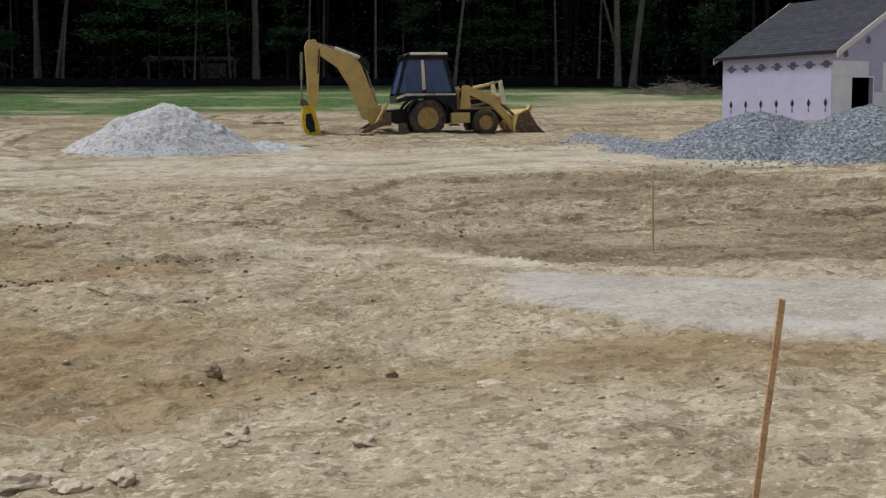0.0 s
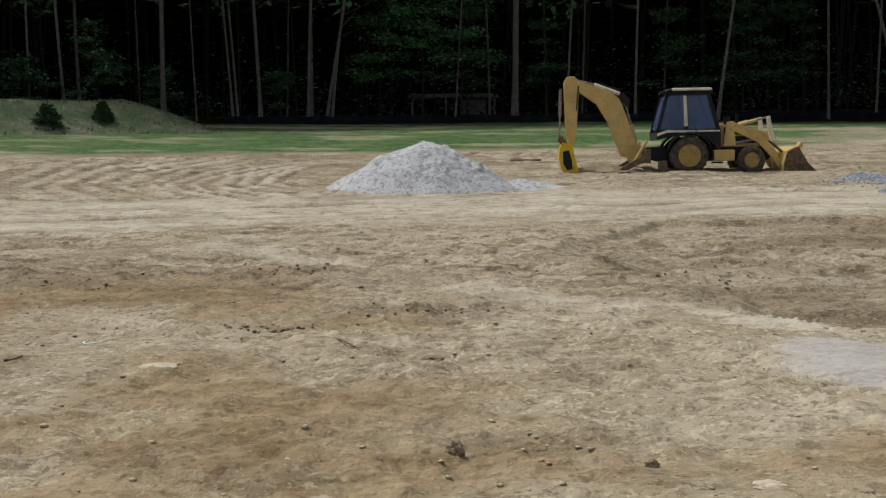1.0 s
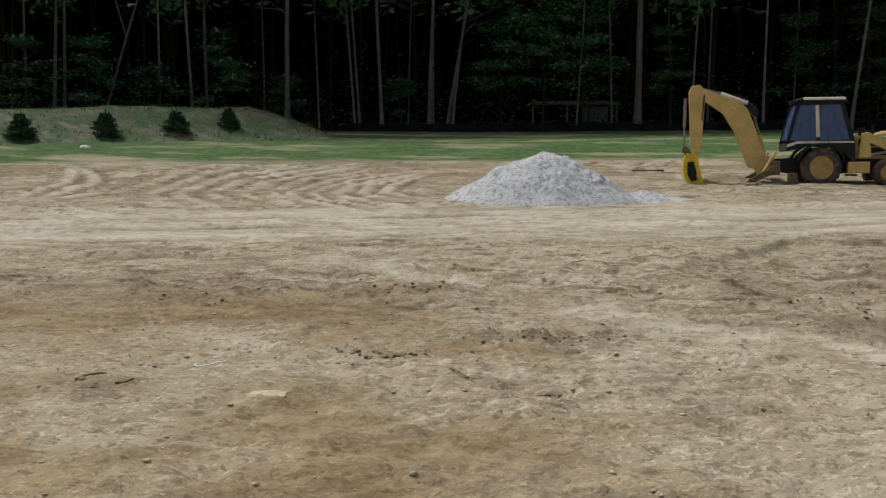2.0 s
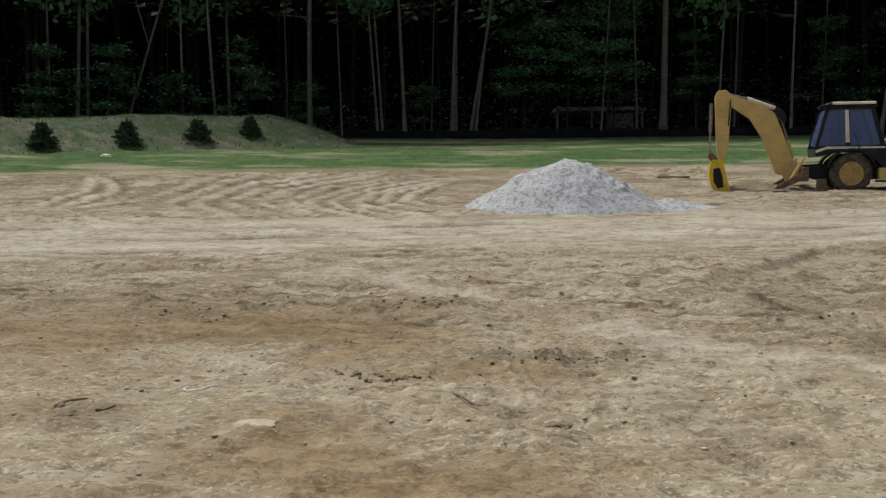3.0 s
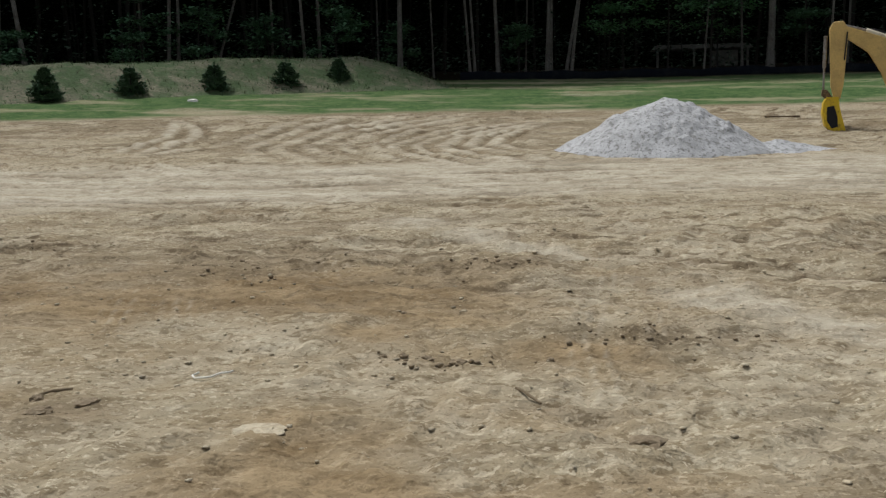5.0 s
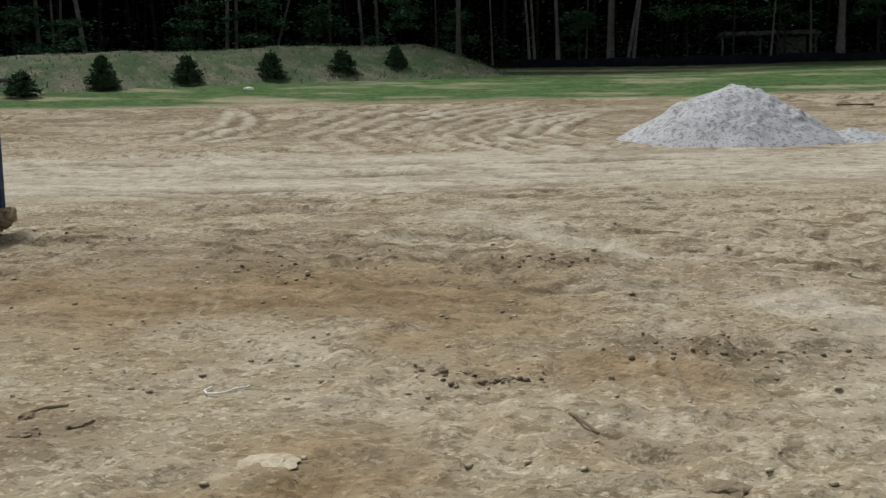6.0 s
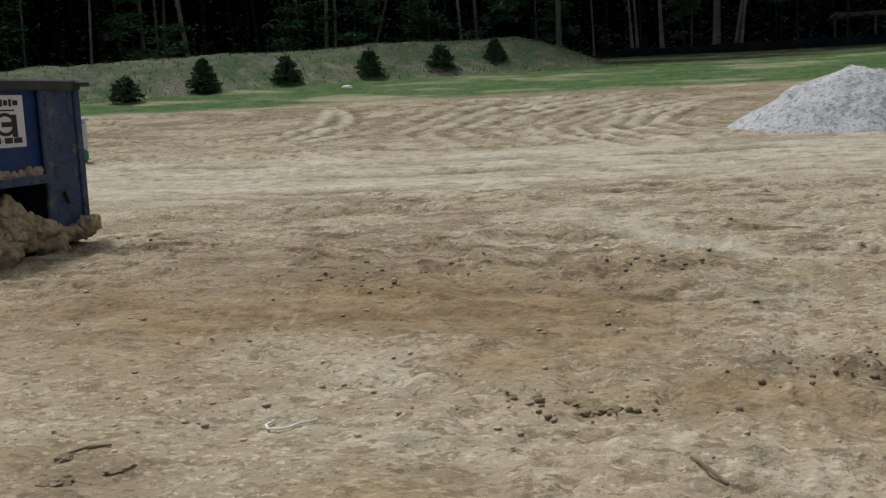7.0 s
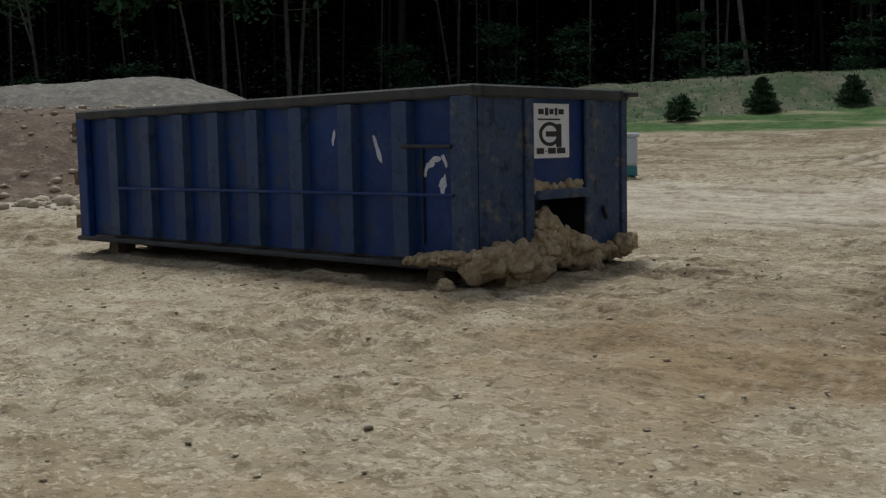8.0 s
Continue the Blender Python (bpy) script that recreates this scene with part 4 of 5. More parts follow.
for k, (x, y, h, w, lb) in enumerate(((-24.9, 41.3, .95, .68, "low bushy young spruce at the foot of the bank"), (-22.9, 43.8, 1.34, .62, "young dark spruce at the foot of the bank"), (-20.4, 46.3, 1.22, .62, "rounded young spruce at the foot of the bank"),
                                      (-17.6, 48.6, 1.30, .62, "young dark spruce at the foot of the bank"), (-15.0, 50.6, 1.38, .74, "broad pointed young spruce at the foot of the bank"), (-13.0, 52.2, 1.42, .58, "narrow pointed young spruce at the foot of the bank"))):
    t = empty("spruce", pose(x, y, gz(x, y) - .02, 0, 0, 60 * k), lb, "spruce", "row of young spruces")
    v, f = spruce_mesh(20 + k, h * 1.06, w * 1.14)
    np_mesh("foliage", v, f, SPRUCE, t)
    part("trunk", rod(bmesh.new(), (0, 0, -.1), (0, 0, h * .9), .04, .012, 7), BARK_DARK, t)


# ---------------------------------------------------------------- house under construction
def build_house():
    ax, bx = Vector((21.77, 37.08)), Vector((23.27, 32.54))
    along = (bx - ax)
    ln = along.length
    yaw = math.degrees(math.atan2(along.y, along.x))
    # local x runs along the eave from far to near, local y into the house
    base, eave, wide, rise_ = 1.0, 3.33 - 1.0, 8.44, 2.15
    house = empty("house", pose(ax.x, ax.y, base, 0, 0, yaw), "single-storey house under construction, wrapped in lavender sheathing", "house")
    part("foundation", box(bmesh.new(), -.02, ln + .02, -.02, wide, -.5, .0), CONCRETE, house)
    wall = part("eave_wall", box(bmesh.new(), 0, ln, 0, .15, .004, eave), WRAP, house, "lavender foam sheathing with rows of dark printed marks")
    for i in range(7):
        x = .42 + i * (ln - .5) / 6.2
        bm = bmesh.new()
        rod(bm, (x, -.006, eave - .42), (x, .0, eave - .42), .145, .145, 14)
        part("printed_mark", bm, INK_GREY, wall)
        part("printed_bar", box(bmesh.new(), x - .24, x + .24, -.008, 0, eave - .45, eave - .39), INK_GREY, wall)
        bm = bmesh.new()
        prism(bm, ((x - .075, .58), (x, .44), (x + .075, .58), (x + .05, .66), (x, .76), (x - .05, .66)), -.006, 0)
        part("printed_mark", bm, INK_AND_SHADE, wall)
        part("printed_bar", box(bmesh.new(), x - .03, x + .03, -.006, 0, .28, .42), INK_GREY, wall)
    # gable wall with the window opening
    w0, w1, z0, z1 = 1.10, 2.32, .40, 1.46
    bm = bmesh.new()
    t0, t1 = ln - .15, ln
    for y0, y1, za, zb in ((0.152, w0, .004, eave), (w0, w1, .004, z0), (w0, w1, z1, eave), (w1, wide, .004, eave)):
        box(bm, t0, t1, y0, y1, za, zb)
    gw = part("gable_wall", bm, WRAP, house)
    bm = bmesh.new()
    vs = [[bm.verts.new((x, y, z)) for y, z in ((.15, eave + .002), (wide, eave + .002), (wide / 2, eave + rise_))] for x in (t0, t1)]
    bm.faces.new(vs[0]); bm.faces.new(vs[1][::-1])
    for i in range(3):
        j = (i + 1) % 3
        bm.faces.new((vs[0][j], vs[0][i], vs[1][i], vs[1][j]))
    part("gable_top", bm, WRAP, house)
    for y0, y1, za, zb in ((.03, 2.05, z1 + .02, 2.02), (.03, w0 - .02, .02, z1 + .01), (w1 + .03, 4.1, .02, .95), (2.9, 4.2, .98, 2.0)):
        part("wrap_sheet", box(bmesh.new(), ln + .001, ln + .012, y0, y1, za, zb), WRAP_WHITE, house, "pale blue-white wrap sheet")
    for y, z in ((.75, 2.28), (2.0, 2.75), (3.4, 2.8)):
        bm = bmesh.new()
        rod(bm, (ln + .0, y, z), (ln + .014, y, z), .14, .14, 12)
        part("printed_mark", bm, INK_GREY, house)
    part("far_wall", box(bmesh.new(), 0, .15, .152, wide, .004, eave), WRAP, house)
    part("back_wall", box(bmesh.new(), .152, ln - .152, wide - .15, wide, .004, eave), DARKROOM, house)
    part("partition", box(bmesh.new(), 1.2, 1.3, .16, wide - .16, .004, eave - .01), DARKROOM, house)
    part("floor_deck", box(bmesh.new(), .152, ln - .152, .152, wide - .152, .0, .06), DARKROOM, house)
    # roof: two slopes with overhangs, ridge along x
    over, side = .14, .3
    k = rise_ / (wide / 2)
    for sgn, nm in ((1, "front"), (-1, "back")):
        def at(d, up):
            y = d if sgn == 1 else wide - d
            return y, eave + k * d + up
        bm = bmesh.new()
        q = [at(-over, .02), at(wide / 2, .02), at(wide / 2, .10), at(-over, .10)]
        vs = [[bm.verts.new((x, *p)) for p in q] for x in (-side, ln + side)]
        bm.faces.new(vs[0]); bm.faces.new(vs[1][::-1])
        for i in range(4):
            j = (i + 1) % 4
            bm.faces.new((vs[0][j], vs[0][i], vs[1][i], vs[1][j]))
        slope = part("roof_slope", bm, SHINGLE, house, "charcoal asphalt shingle slope")
        for x0, x1 in ((-side - .03, -side), (ln + side, ln + side + .03)):
            bm = bmesh.new()
            q2 = [at(-over - .02, -.14), at(wide / 2, -.10), at(wide / 2, .11), at(-over - .02, .09)]
            vs = [[bm.verts.new((x, *p)) for p in q2] for x in (x0, x1)]
            bm.faces.new(vs[0]); bm.faces.new(vs[1][::-1])
            for i in range(4):
                j = (i + 1) % 4
                bm.faces.new((vs[0][j], vs[0][i], vs[1][i], vs[1][j]))
            part("rake_board", bm, TRIM, house, "white rake board")
        if sgn == 1:
            y, z = at(-over, .0)
            part("eave_board", box(bmesh.new(), -side, ln + side, y - .03, y - .002, z - .015, z + .085), INK_AND_SHADE, house, "dark drip edge")
            n = 24
            step = (wide / 2 + over) / n
            for i in range(n):
                d = -over + i * step
                bm = bmesh.new()
                q3 = [at(d, .104), at(d + step, .104), at(d + step, .106), at(d, .115)]
                vs = [[bm.verts.new((x, *p)) for p in q3] for x in (-side, ln + side)]
                bm.faces.new(vs[0]); bm.faces.new(vs[1][::-1])
                for a in range(4):
                    b = (a + 1) % 4
                    bm.faces.new((vs[0][b], vs[0][a], vs[1][a], vs[1][b]))
                part("shingle", bm, SHINGLE, slope)
    fr = bmesh.new()
    for y0, y1, za, zb in ((w0 - .05, w0, z0 - .05, z1 + .05), (w1, w1 + .05, z0 - .05, z1 + .05), (w0, w1, z0 - .05, z0), (w0, w1, z1, z1 + .05)):
        box(fr, ln + .013, ln + .03, y0, y1, za, zb)
    part("window_surround", fr, WRAP_WHITE, house)


INK_GREY = material("grey-violet print", (.13, .11, .16), .7, spots=(((.4, .35, .42), .09, .58, .05, .8),), grain=.1)
build_house()


def brush_h(x, y):
    d = np.hypot((x - 26.6) / 2.6, (y - 49.5) / 1.2) + .25 * fbm(x, y, .8, 3, 111)
    return .55 * (1 - d) + .12 * np.abs(fbm(x, y, .3, 2, 112))


brush = heap("brush_pile", 26.6, 49.5, 3.4, 1.9, 70, 40, brush_h, DEBRIS, "low tangled heap of brush and earth before the wood", "brush pile")
for k in range(46):
    a, u = rng.uniform(0, 3.14), rng.uniform(-2.1, 2.1)
    v0 = rng.uniform(-.8, .6)
    p = Vector((26.6 + u, 49.5 + v0, float(ground_plain(np.array([26.6 + u]), np.array([49.5 + v0]))[0]) + max(.15, .62 * (1 - abs(u) / 2.4))))
    q = Vector((math.cos(a), .4 * math.sin(a), rng.uniform(-.25, .45))) * rng.uniform(.4, 1.0)
    part("stick", rod(bmesh.new(), p - q, p + q, rng.uniform(.015, .04), .012, 5), BARK if k % 2 else BARK_DARK, brush)


# ---------------------------------------------------------------- backhoe loader
def wheel(name, parent, x, y, z, r, w, rim_r, lugs):
    hub = empty(name, pose(x, y, z), "", "")
    hub.parent = parent
    bm = bmesh.new()
    seg = lugs * 4
    prof = ((-w / 2 + .02, rim_r), (-w / 2, rim_r + .05), (-w / 2 + .015, r * .86), (-w / 2 + .06, r * .965), (-w * .2, r), (0, r), (w * .2, r), (w / 2 - .06, r * .965), (w / 2 - .015, r * .86), (w / 2, rim_r + .05), (w / 2 - .02, rim_r))
    rings = []
    for k, (yy, rr) in enumerate(prof):
        ring = []
        for i in range(seg):
            low = .045 if 3 <= k <= 7 and ((i + 2 * (k > 5) + abs(k - 5)) % 4) < 2 else 0
            a = 2 * math.pi * i / seg
            ring.append(bm.verts.new((rr * (1 - low) * math.cos(a), yy, rr * (1 - low) * math.sin(a))))
        rings.append(ring)
    for a, b in zip(rings, rings[1:]):
        for i in range(seg):
            bm.faces.new((a[i], a[(i + 1) % seg], b[(i + 1) % seg], b[i]))
    part("tyre", bm, TYRE, hub, "dusty black lugged tyre")
    bm = bmesh.new()
    s = -1
    lathe(bm, ((-w / 2 + .03, rim_r + .005), (-w / 2 + .01, rim_r), (-w / 2 + .03, rim_r * .93), (-w / 2 + .16, rim_r * .8), (-w / 2 + .16, rim_r * .46), (-w / 2 + .04, rim_r * .42), (-w / 2 + .03, rim_r * .2), (-w / 2 + .10, rim_r * .18), (w / 2 - .05, rim_r * .5), (w / 2 - .03, rim_r + .004)), (0, 0, 0), 30)
    part("rim", bm, YELLOW_DULL, hub, "yellow steel rim")
    return hub


def build_backhoe():
    m = pose(9.62, 35.42, .70, 0, 0, -5.0) @ Matrix.Scale(.97, 4)
    bh = empty("backhoe_loader", m, "faded yellow backhoe loader with black cab parked on dirt", "backhoe")
    for y in (-.74, .74):
        wheel("rear_wheel", bh, 0, y, .61, .63, .44, .36, 20)
        wheel("front_wheel", bh, 2.01, y * .98, .44, .45, .32, .24, 18)
    # chassis, axle and engine
    bm = bmesh.new()
    prism(bm, ((-1.3, .55), (-.9, .42), (2.6, .42), (2.85, .6), (2.85, .85), (-.2, .95), (-1.3, .9)), -.36, .36)
    part("chassis", bm, BLACK, bh, bevel=.02)
    bm = bmesh.new()
    rod(bm, (0, -.7, .61), (0, .7, .61), .12, .12, 12)
    part("rear_axle", bm, BLACK, bh)
    part("front_axle", rod(bmesh.new(), (2.01, -.66, .44), (2.01, .66, .44), .09, .09, 10), BLACK, bh)
    hood = part("hood", prism(bmesh.new(), ((1.02, .86), (2.72, .86), (2.82, 1.0), (2.78, 1.25), (2.3, 1.42), (1.12, 1.62), (1.02, 1.6)), -.38, .38), YELLOW, bh, "sloping yellow engine hood", bevel=.03)
    part("grille", box(bmesh.new(), 1.3, 2.5, -.388, -.381, .98, 1.22), BLACK, hood)
    part("hood_stripe", prism(bmesh.new(), ((1.2, 1.30), (2.3, 1.22), (2.3, 1.30), (1.2, 1.50)), -.392, -.384), BLACK, hood, "dark side decal")
    part("exhaust", rod(bmesh.new(), (1.75, .2, 1.4), (1.75, .2, 1.95), .05, .045, 10), BLACK, bh)
    part("air_cleaner", rod(bmesh.new(), (1.35, -.1, 1.5), (1.35, -.1, 1.86), .10, .10, 12), BLACK, bh)
    part("battery_box", box(bmesh.new(), .82, 1.48, -.78, -.4, .42, .78), YELLOW, bh, "yellow side tool box", bevel=.025)
    part("step", box(bmesh.new(), .78, 1.1, -.8, -.5, .34, .40), BLACK, bh)
    # rear fenders
    for y0, y1 in ((-.98, -.5), (.5, .98)):
        bm = bmesh.new()
        out = [(.74 * math.cos(a) - .0, .61 + .76 * math.sin(a)) for a in (radians(v) for v in range(20, 166, 12))]
        inn = [(.70 * math.cos(a) - .0, .61 + .70 * math.sin(a)) for a in (radians(v) for v in range(164, 18, -12))]
        prism(bm, out + inn, y0, y1)
        part("fender", bm, BLACK, bh, "black rear fender")
    # cab: posts, panels, glass, roof
    cab = part("cab_base", prism(bmesh.new(), ((-1.02, 1.12), (-.2, 1.30), (.55, 1.22), (.95, .80), (1.04, .82), (1.04, 1.45), (-1.05, 1.38)), -.72, .72), BLACK, bh, "black lower cab")
    for y in (-.70, .64):
        for outline in (((-1.05, 1.35), (-.95, 1.35), (-.60, 2.66), (-.72, 2.66)), ((-.14, 1.4), (-.0, 1.4), (-.04, 2.66), (-.16, 2.66)),
                        ((.90, 1.4), (1.04, 1.4), (.68, 2.66), (.55, 2.66)), ((-.72, 2.55), (.70, 2.55), (.70, 2.67), (-.72, 2.67)), ((-1.0, 1.36), (1.02, 1.36), (1.02, 1.46), (-1.0, 1.46))):
            part("cab_post", prism(bmesh.new(), outline, y, y + .06), BLACK, bh)
        part("side_glass", prism(bmesh.new(), ((-.93, 1.46), (-.14, 1.46), (-.16, 2.55), (-.63, 2.55)), y + .02, y + .035), GLASS, bh, "cab window coloured with the blue of reflected sky")
        part("side_glass", prism(bmesh.new(), ((.0, 1.46), (.90, 1.46), (.57, 2.55), (-.04, 2.55)), y + .02, y + .035), GLASS, bh, "cab window coloured with the blue of reflected sky")
    part("door_pillar", prism(bmesh.new(), ((-.14, 1.56), (-.02, 1.56), (-.07, 2.54), (-.17, 2.54)), -.725, -.705), CREAM, bh, "cream pillar")
    bm = bmesh.new()
    for x0, x1, z0, z1 in ((-1.06, -.1, 1.30, 1.36),):
        prism(bm, ((-1.02, 1.24), (-.68, 1.36), (.22, 1.36), (.22, 1.43), (-.70, 1.44), (-1.02, 1.33)), -.735, -.722)
    part("trim_stripe", bm, CREAM, bh, "cream trim stripe along the cab")
    part("trim_stripe", prism(bmesh.new(), ((.26, 1.37), (1.0, 1.37), (1.0, 1.42), (.26, 1.43)), -.735, -.722), CREAM, bh)
    part("cab_roof", prism(bmesh.new(), ((-.76, 2.66), (.78, 2.66), (.74, 2.79), (-.50, 2.80), (-.72, 2.74)), -.78, .78), BLACK, bh, bevel=.03)
    part("roof_edge", box(bmesh.new(), -.55, .72, -.80, .80, 2.70, 2.785), CREAM, bh, "cream roof edge", bevel=.02)
    part("work_light", box(bmesh.new(), -.90, -.72, -.6, -.44, 2.58, 2.70), BLACK, bh, bevel=.02)
    part("rear_glass", prism(bmesh.new(), ((-.99, 1.46), (-.97, 1.46), (-.66, 2.56), (-.68, 2.56)), -.62, .62), GLASS, bh)
    part("front_glass", prism(bmesh.new(), ((.95, 1.46), (.97, 1.46), (.63, 2.56), (.61, 2.56)), -.62, .62), GLASS, bh)
    part("seat", prism(bmesh.new(), ((-.5, 1.35), (.1, 1.35), (.1, 1.5), (-.3, 1.52), (-.42, 2.05), (-.55, 2.05)), -.28, .28), BLACK, bh, bevel=.03)
    col = bmesh.new()
    rod(col, (.45, 0, 1.3), (.28, 0, 1.8), .04, .04, 8)
    rod(col, (.26, 0, 1.78), (.30, 0, 1.83), .2, .2, 16)
    part("steering_wheel", col, BLACK, bh)
    # loader: arms, towers, links, rams, bucket
    for y0, y1 in ((-.62, -.50), (.50, .62)):
        part("loader_tower", prism(bmesh.new(), ((1.15, .9), (1.55, .9), (1.48, 1.66), (1.26, 1.68)), y0, y1), YELLOW, bh, bevel=.015)
        part("loader_arm", prism(bmesh.new(), ((1.25, 1.66), (1.42, 1.70), (2.35, 1.28), (2.85, .72), (3.06, .30), (2.92, .16), (2.72, .52), (2.26, 1.02), (1.30, 1.46)), y0 - .01, y1 + .01), YELLOW, bh, "yellow loader arm", bevel=.015)
        yc = (y0 + y1) / 2
        part("tilt_lever", prism(bmesh.new(), ((2.52, 1.82), (2.64, 1.86), (2.80, 1.06), (2.66, 1.02)), y0 + .02, y1 - .02), CREAM, bh)
        part("tilt_link", rod(bmesh.new(), (2.62, yc, 1.06), (3.12, yc, .62), .045, .045, 8), RUST, bh)
        part("tilt_ram", rod(bmesh.new(), (1.42, yc, 1.52), (2.2, yc, 1.72), .055, .055, 10), YELLOW, bh)
        part("ram_rod", rod(bmesh.new(), (2.2, yc, 1.72), (2.58, yc, 1.82), .03, .03, 8), STEEL, bh)
        part("lift_ram", rod(bmesh.new(), (1.35, yc, .95), (2.25, yc, 1.12), .05, .05, 10), STEEL, bh)
    lb = bmesh.new()
    prism(lb, ((2.98, .06), (3.02, .02), (4.02, .02), (4.05, .05), (3.2, .09), (3.06, .26), (3.16, .66), (3.42, .82), (3.36, .86), (3.06, .70), (2.96, .30)), -1.05, 1.05)
    bucket = part("loader_bucket", lb, YELLOW, bh, "worn yellow loader bucket")
    for y in (-1.07, 1.04):
        part("bucket_side", prism(bmesh.new(), ((2.98, .05), (4.04, .03), (3.74, .32), (3.44, .84), (3.10, .68), (2.98, .3)), y, y + .03), RUST, bucket)
    part("cutting_edge", box(bmesh.new(), 3.6, 4.1, -1.08, 1.08, .0, .022), STEEL, bucket)
    part("bucket_rib", prism(bmesh.new(), ((3.30, .78), (3.56, .80), (3.58, .98), (3.5, 1.0), (3.44, .88)), -1.06, -.7), YELLOW, bucket)
    # backhoe: frame, post, stabilisers, boom, stick, rams, bucket
    part("rear_frame", box(bmesh.new(), -1.42, -1.24, -.95, .95, .38, .82), RUST, bh, bevel=.02)
    part("swing_post", prism(bmesh.new(), ((-1.42, .34), (-1.80, .40), (-1.92, .62), (-1.86, .98), (-1.62, 1.08), (-1.42, .95)), -.17, .17), YELLOW, bh, bevel=.02)
    for s in (-1, 1):
        part("stabiliser_leg", prism(bmesh.new(), ((-1.3, .62), (-1.45, .66), (-2.16, .26), (-2.26, .16), (-2.0, .16), (-1.4, .44)), s * .86 - .07, s * .86 + .07), RUST, bh, "muddy stabiliser leg", bevel=.012)
        part("stabiliser_pad", box(bmesh.new(), -2.36, -1.9, s * .86 - .2, s * .86 + .2, .0, .10), RUST, bh, bevel=.015)
        part("stabiliser_ram", rod(bmesh.new(), (-1.36, s * .78, 1.1), (-1.75, s * .84, .46), .05, .05, 8), YELLOW, bh)
    part("mud_flap", box(bmesh.new(), -.95, -.72, -.92, -.5, .05, .45), RUST, bh)
    for s in (-0.13, 0.08):
        boom = ((-1.80, .56), (-2.10, .62), (-2.28, 1.08), (-2.53, 1.76), (-2.90, 2.36), (-3.46, 2.74), (-3.60, 2.92), (-3.48, 3.10), (-2.50, 2.76), (-2.16, 2.52), (-1.93, 1.96), (-1.73, 1.36), (-1.60, 1.06))
        part("boom_plate", prism(bmesh.new(), boom, s, s + .05), YELLOW, bh, "curved yellow boom plate", bevel=.008)
    part("boom_core", prism(bmesh.new(), tuple((x * .995 - .01, z * .985 + .03) for x, z in boom), -.075, .075), YELLOW, bh)
    part("boom_ram", rod(bmesh.new(), (-1.60, 0, 0.98), (-1.76, 0, 1.66), .07, .07, 10), YELLOW, bh)
    part("ram_rod", rod(bmesh.new(), (-1.76, 0, 1.66), (-1.98, 0, 2.44), .04, .04, 8), STEEL, bh)
    part("stick_ram", rod(bmesh.new(), (-2.14, 0, 2.66), (-2.98, 0, 2.98), .075, .075, 12), CREAM, bh, "pale hydraulic ram on the boom")
    part("ram_rod", rod(bmesh.new(), (-2.98, 0, 2.98), (-3.58, 0, 3.14), .045, .045, 8), STEEL, bh)
    for y in (-0.10, 0.10):
        for p, q in (((-1.98, y, 2.40), (-2.15, y, 2.80)), ((-2.15, y, 2.80), (-2.82, y, 3.02)), ((-3.50, y * 1.6, 2.95), (-3.57, y * 1.6, 2.14))):
            part("hose", rod(bmesh.new(), p, q, .022, .022, 6), BLACK, bh, "black hydraulic hose")
    part("boom_knuckle", prism(bmesh.new(), ((-1.98, 2.28), (-1.84, 2.20), (-1.80, 2.46), (-2.02, 2.70), (-2.24, 2.60)), -.14, .14), BLACK, bh)
    part("stick", prism(bmesh.new(), ((-3.46, 3.06), (-3.62, 3.27), (-3.88, 3.25), (-3.98, 3.06), (-3.92, 1.40), (-3.82, 1.02), (-3.65, 1.04), (-3.57, 1.45), (-3.50, 2.45)), -.12, .12), YELLOW, bh, "yellow digging stick", bevel=.015)
    part("bucket_ram", rod(bmesh.new(), (-4.08, 0, 2.86), (-4.11, 0, 1.95), .055, .055, 10), STEEL, bh)
    part("ram_rod", rod(bmesh.new(), (-4.11, 0, 1.95), (-4.12, 0, 1.25), .03, .03, 8), STEEL, bh)
    part("bucket_link", prism(bmesh.new(), ((-4.16, 1.31), (-4.03, 1.31), (-3.84, 1.04), (-3.95, 0.94), (-4.18, 1.15)), -.13, .13), RUST, bh, bevel=.01)
    dig = part("digging_bucket", prism(bmesh.new(), ((-4.04, 1.09), (-3.72, 1.09), (-3.69, 0.91), (-3.84, 0.85), (-3.95, 0.56), (-3.87, 0.26), (-3.56, 0.11), (-3.48, 0.02), (-3.89, 0.06), (-4.08, 0.26), (-4.16, 0.61), (-4.12, 0.93)), -.30, .30), YELLOW_NEW, bh, "bright yellow digging bucket")
    for y in (-0.32, 0.30):
        part("bucket_cheek", prism(bmesh.new(), ((-4.03, 1.02), (-3.71, 0.96), (-3.65, 0.65), (-3.50, 0.09), (-3.87, 0.08), (-4.06, 0.28), (-4.14, 0.61)), y, y + .018), YELLOW_NEW, dig)
    # black plate on the cheek, painted as the bucket's shaded inside
    part("bucket_rib", prism(bmesh.new(), ((-4.03, 0.80), (-3.84, 0.84), (-3.74, 0.52), (-3.72, 0.22), (-3.90, 0.18), (-4.03, 0.40)), -.325, -.3215), BLACK, dig)
    for y in (-.26, -.09, .09, .26):
        part("tooth", prism(bmesh.new(), ((-3.56, 0.12), (-3.39, 0.00), (-3.54, 0.03)), y - .03, y + .03), STEEL, dig)


build_backhoe()


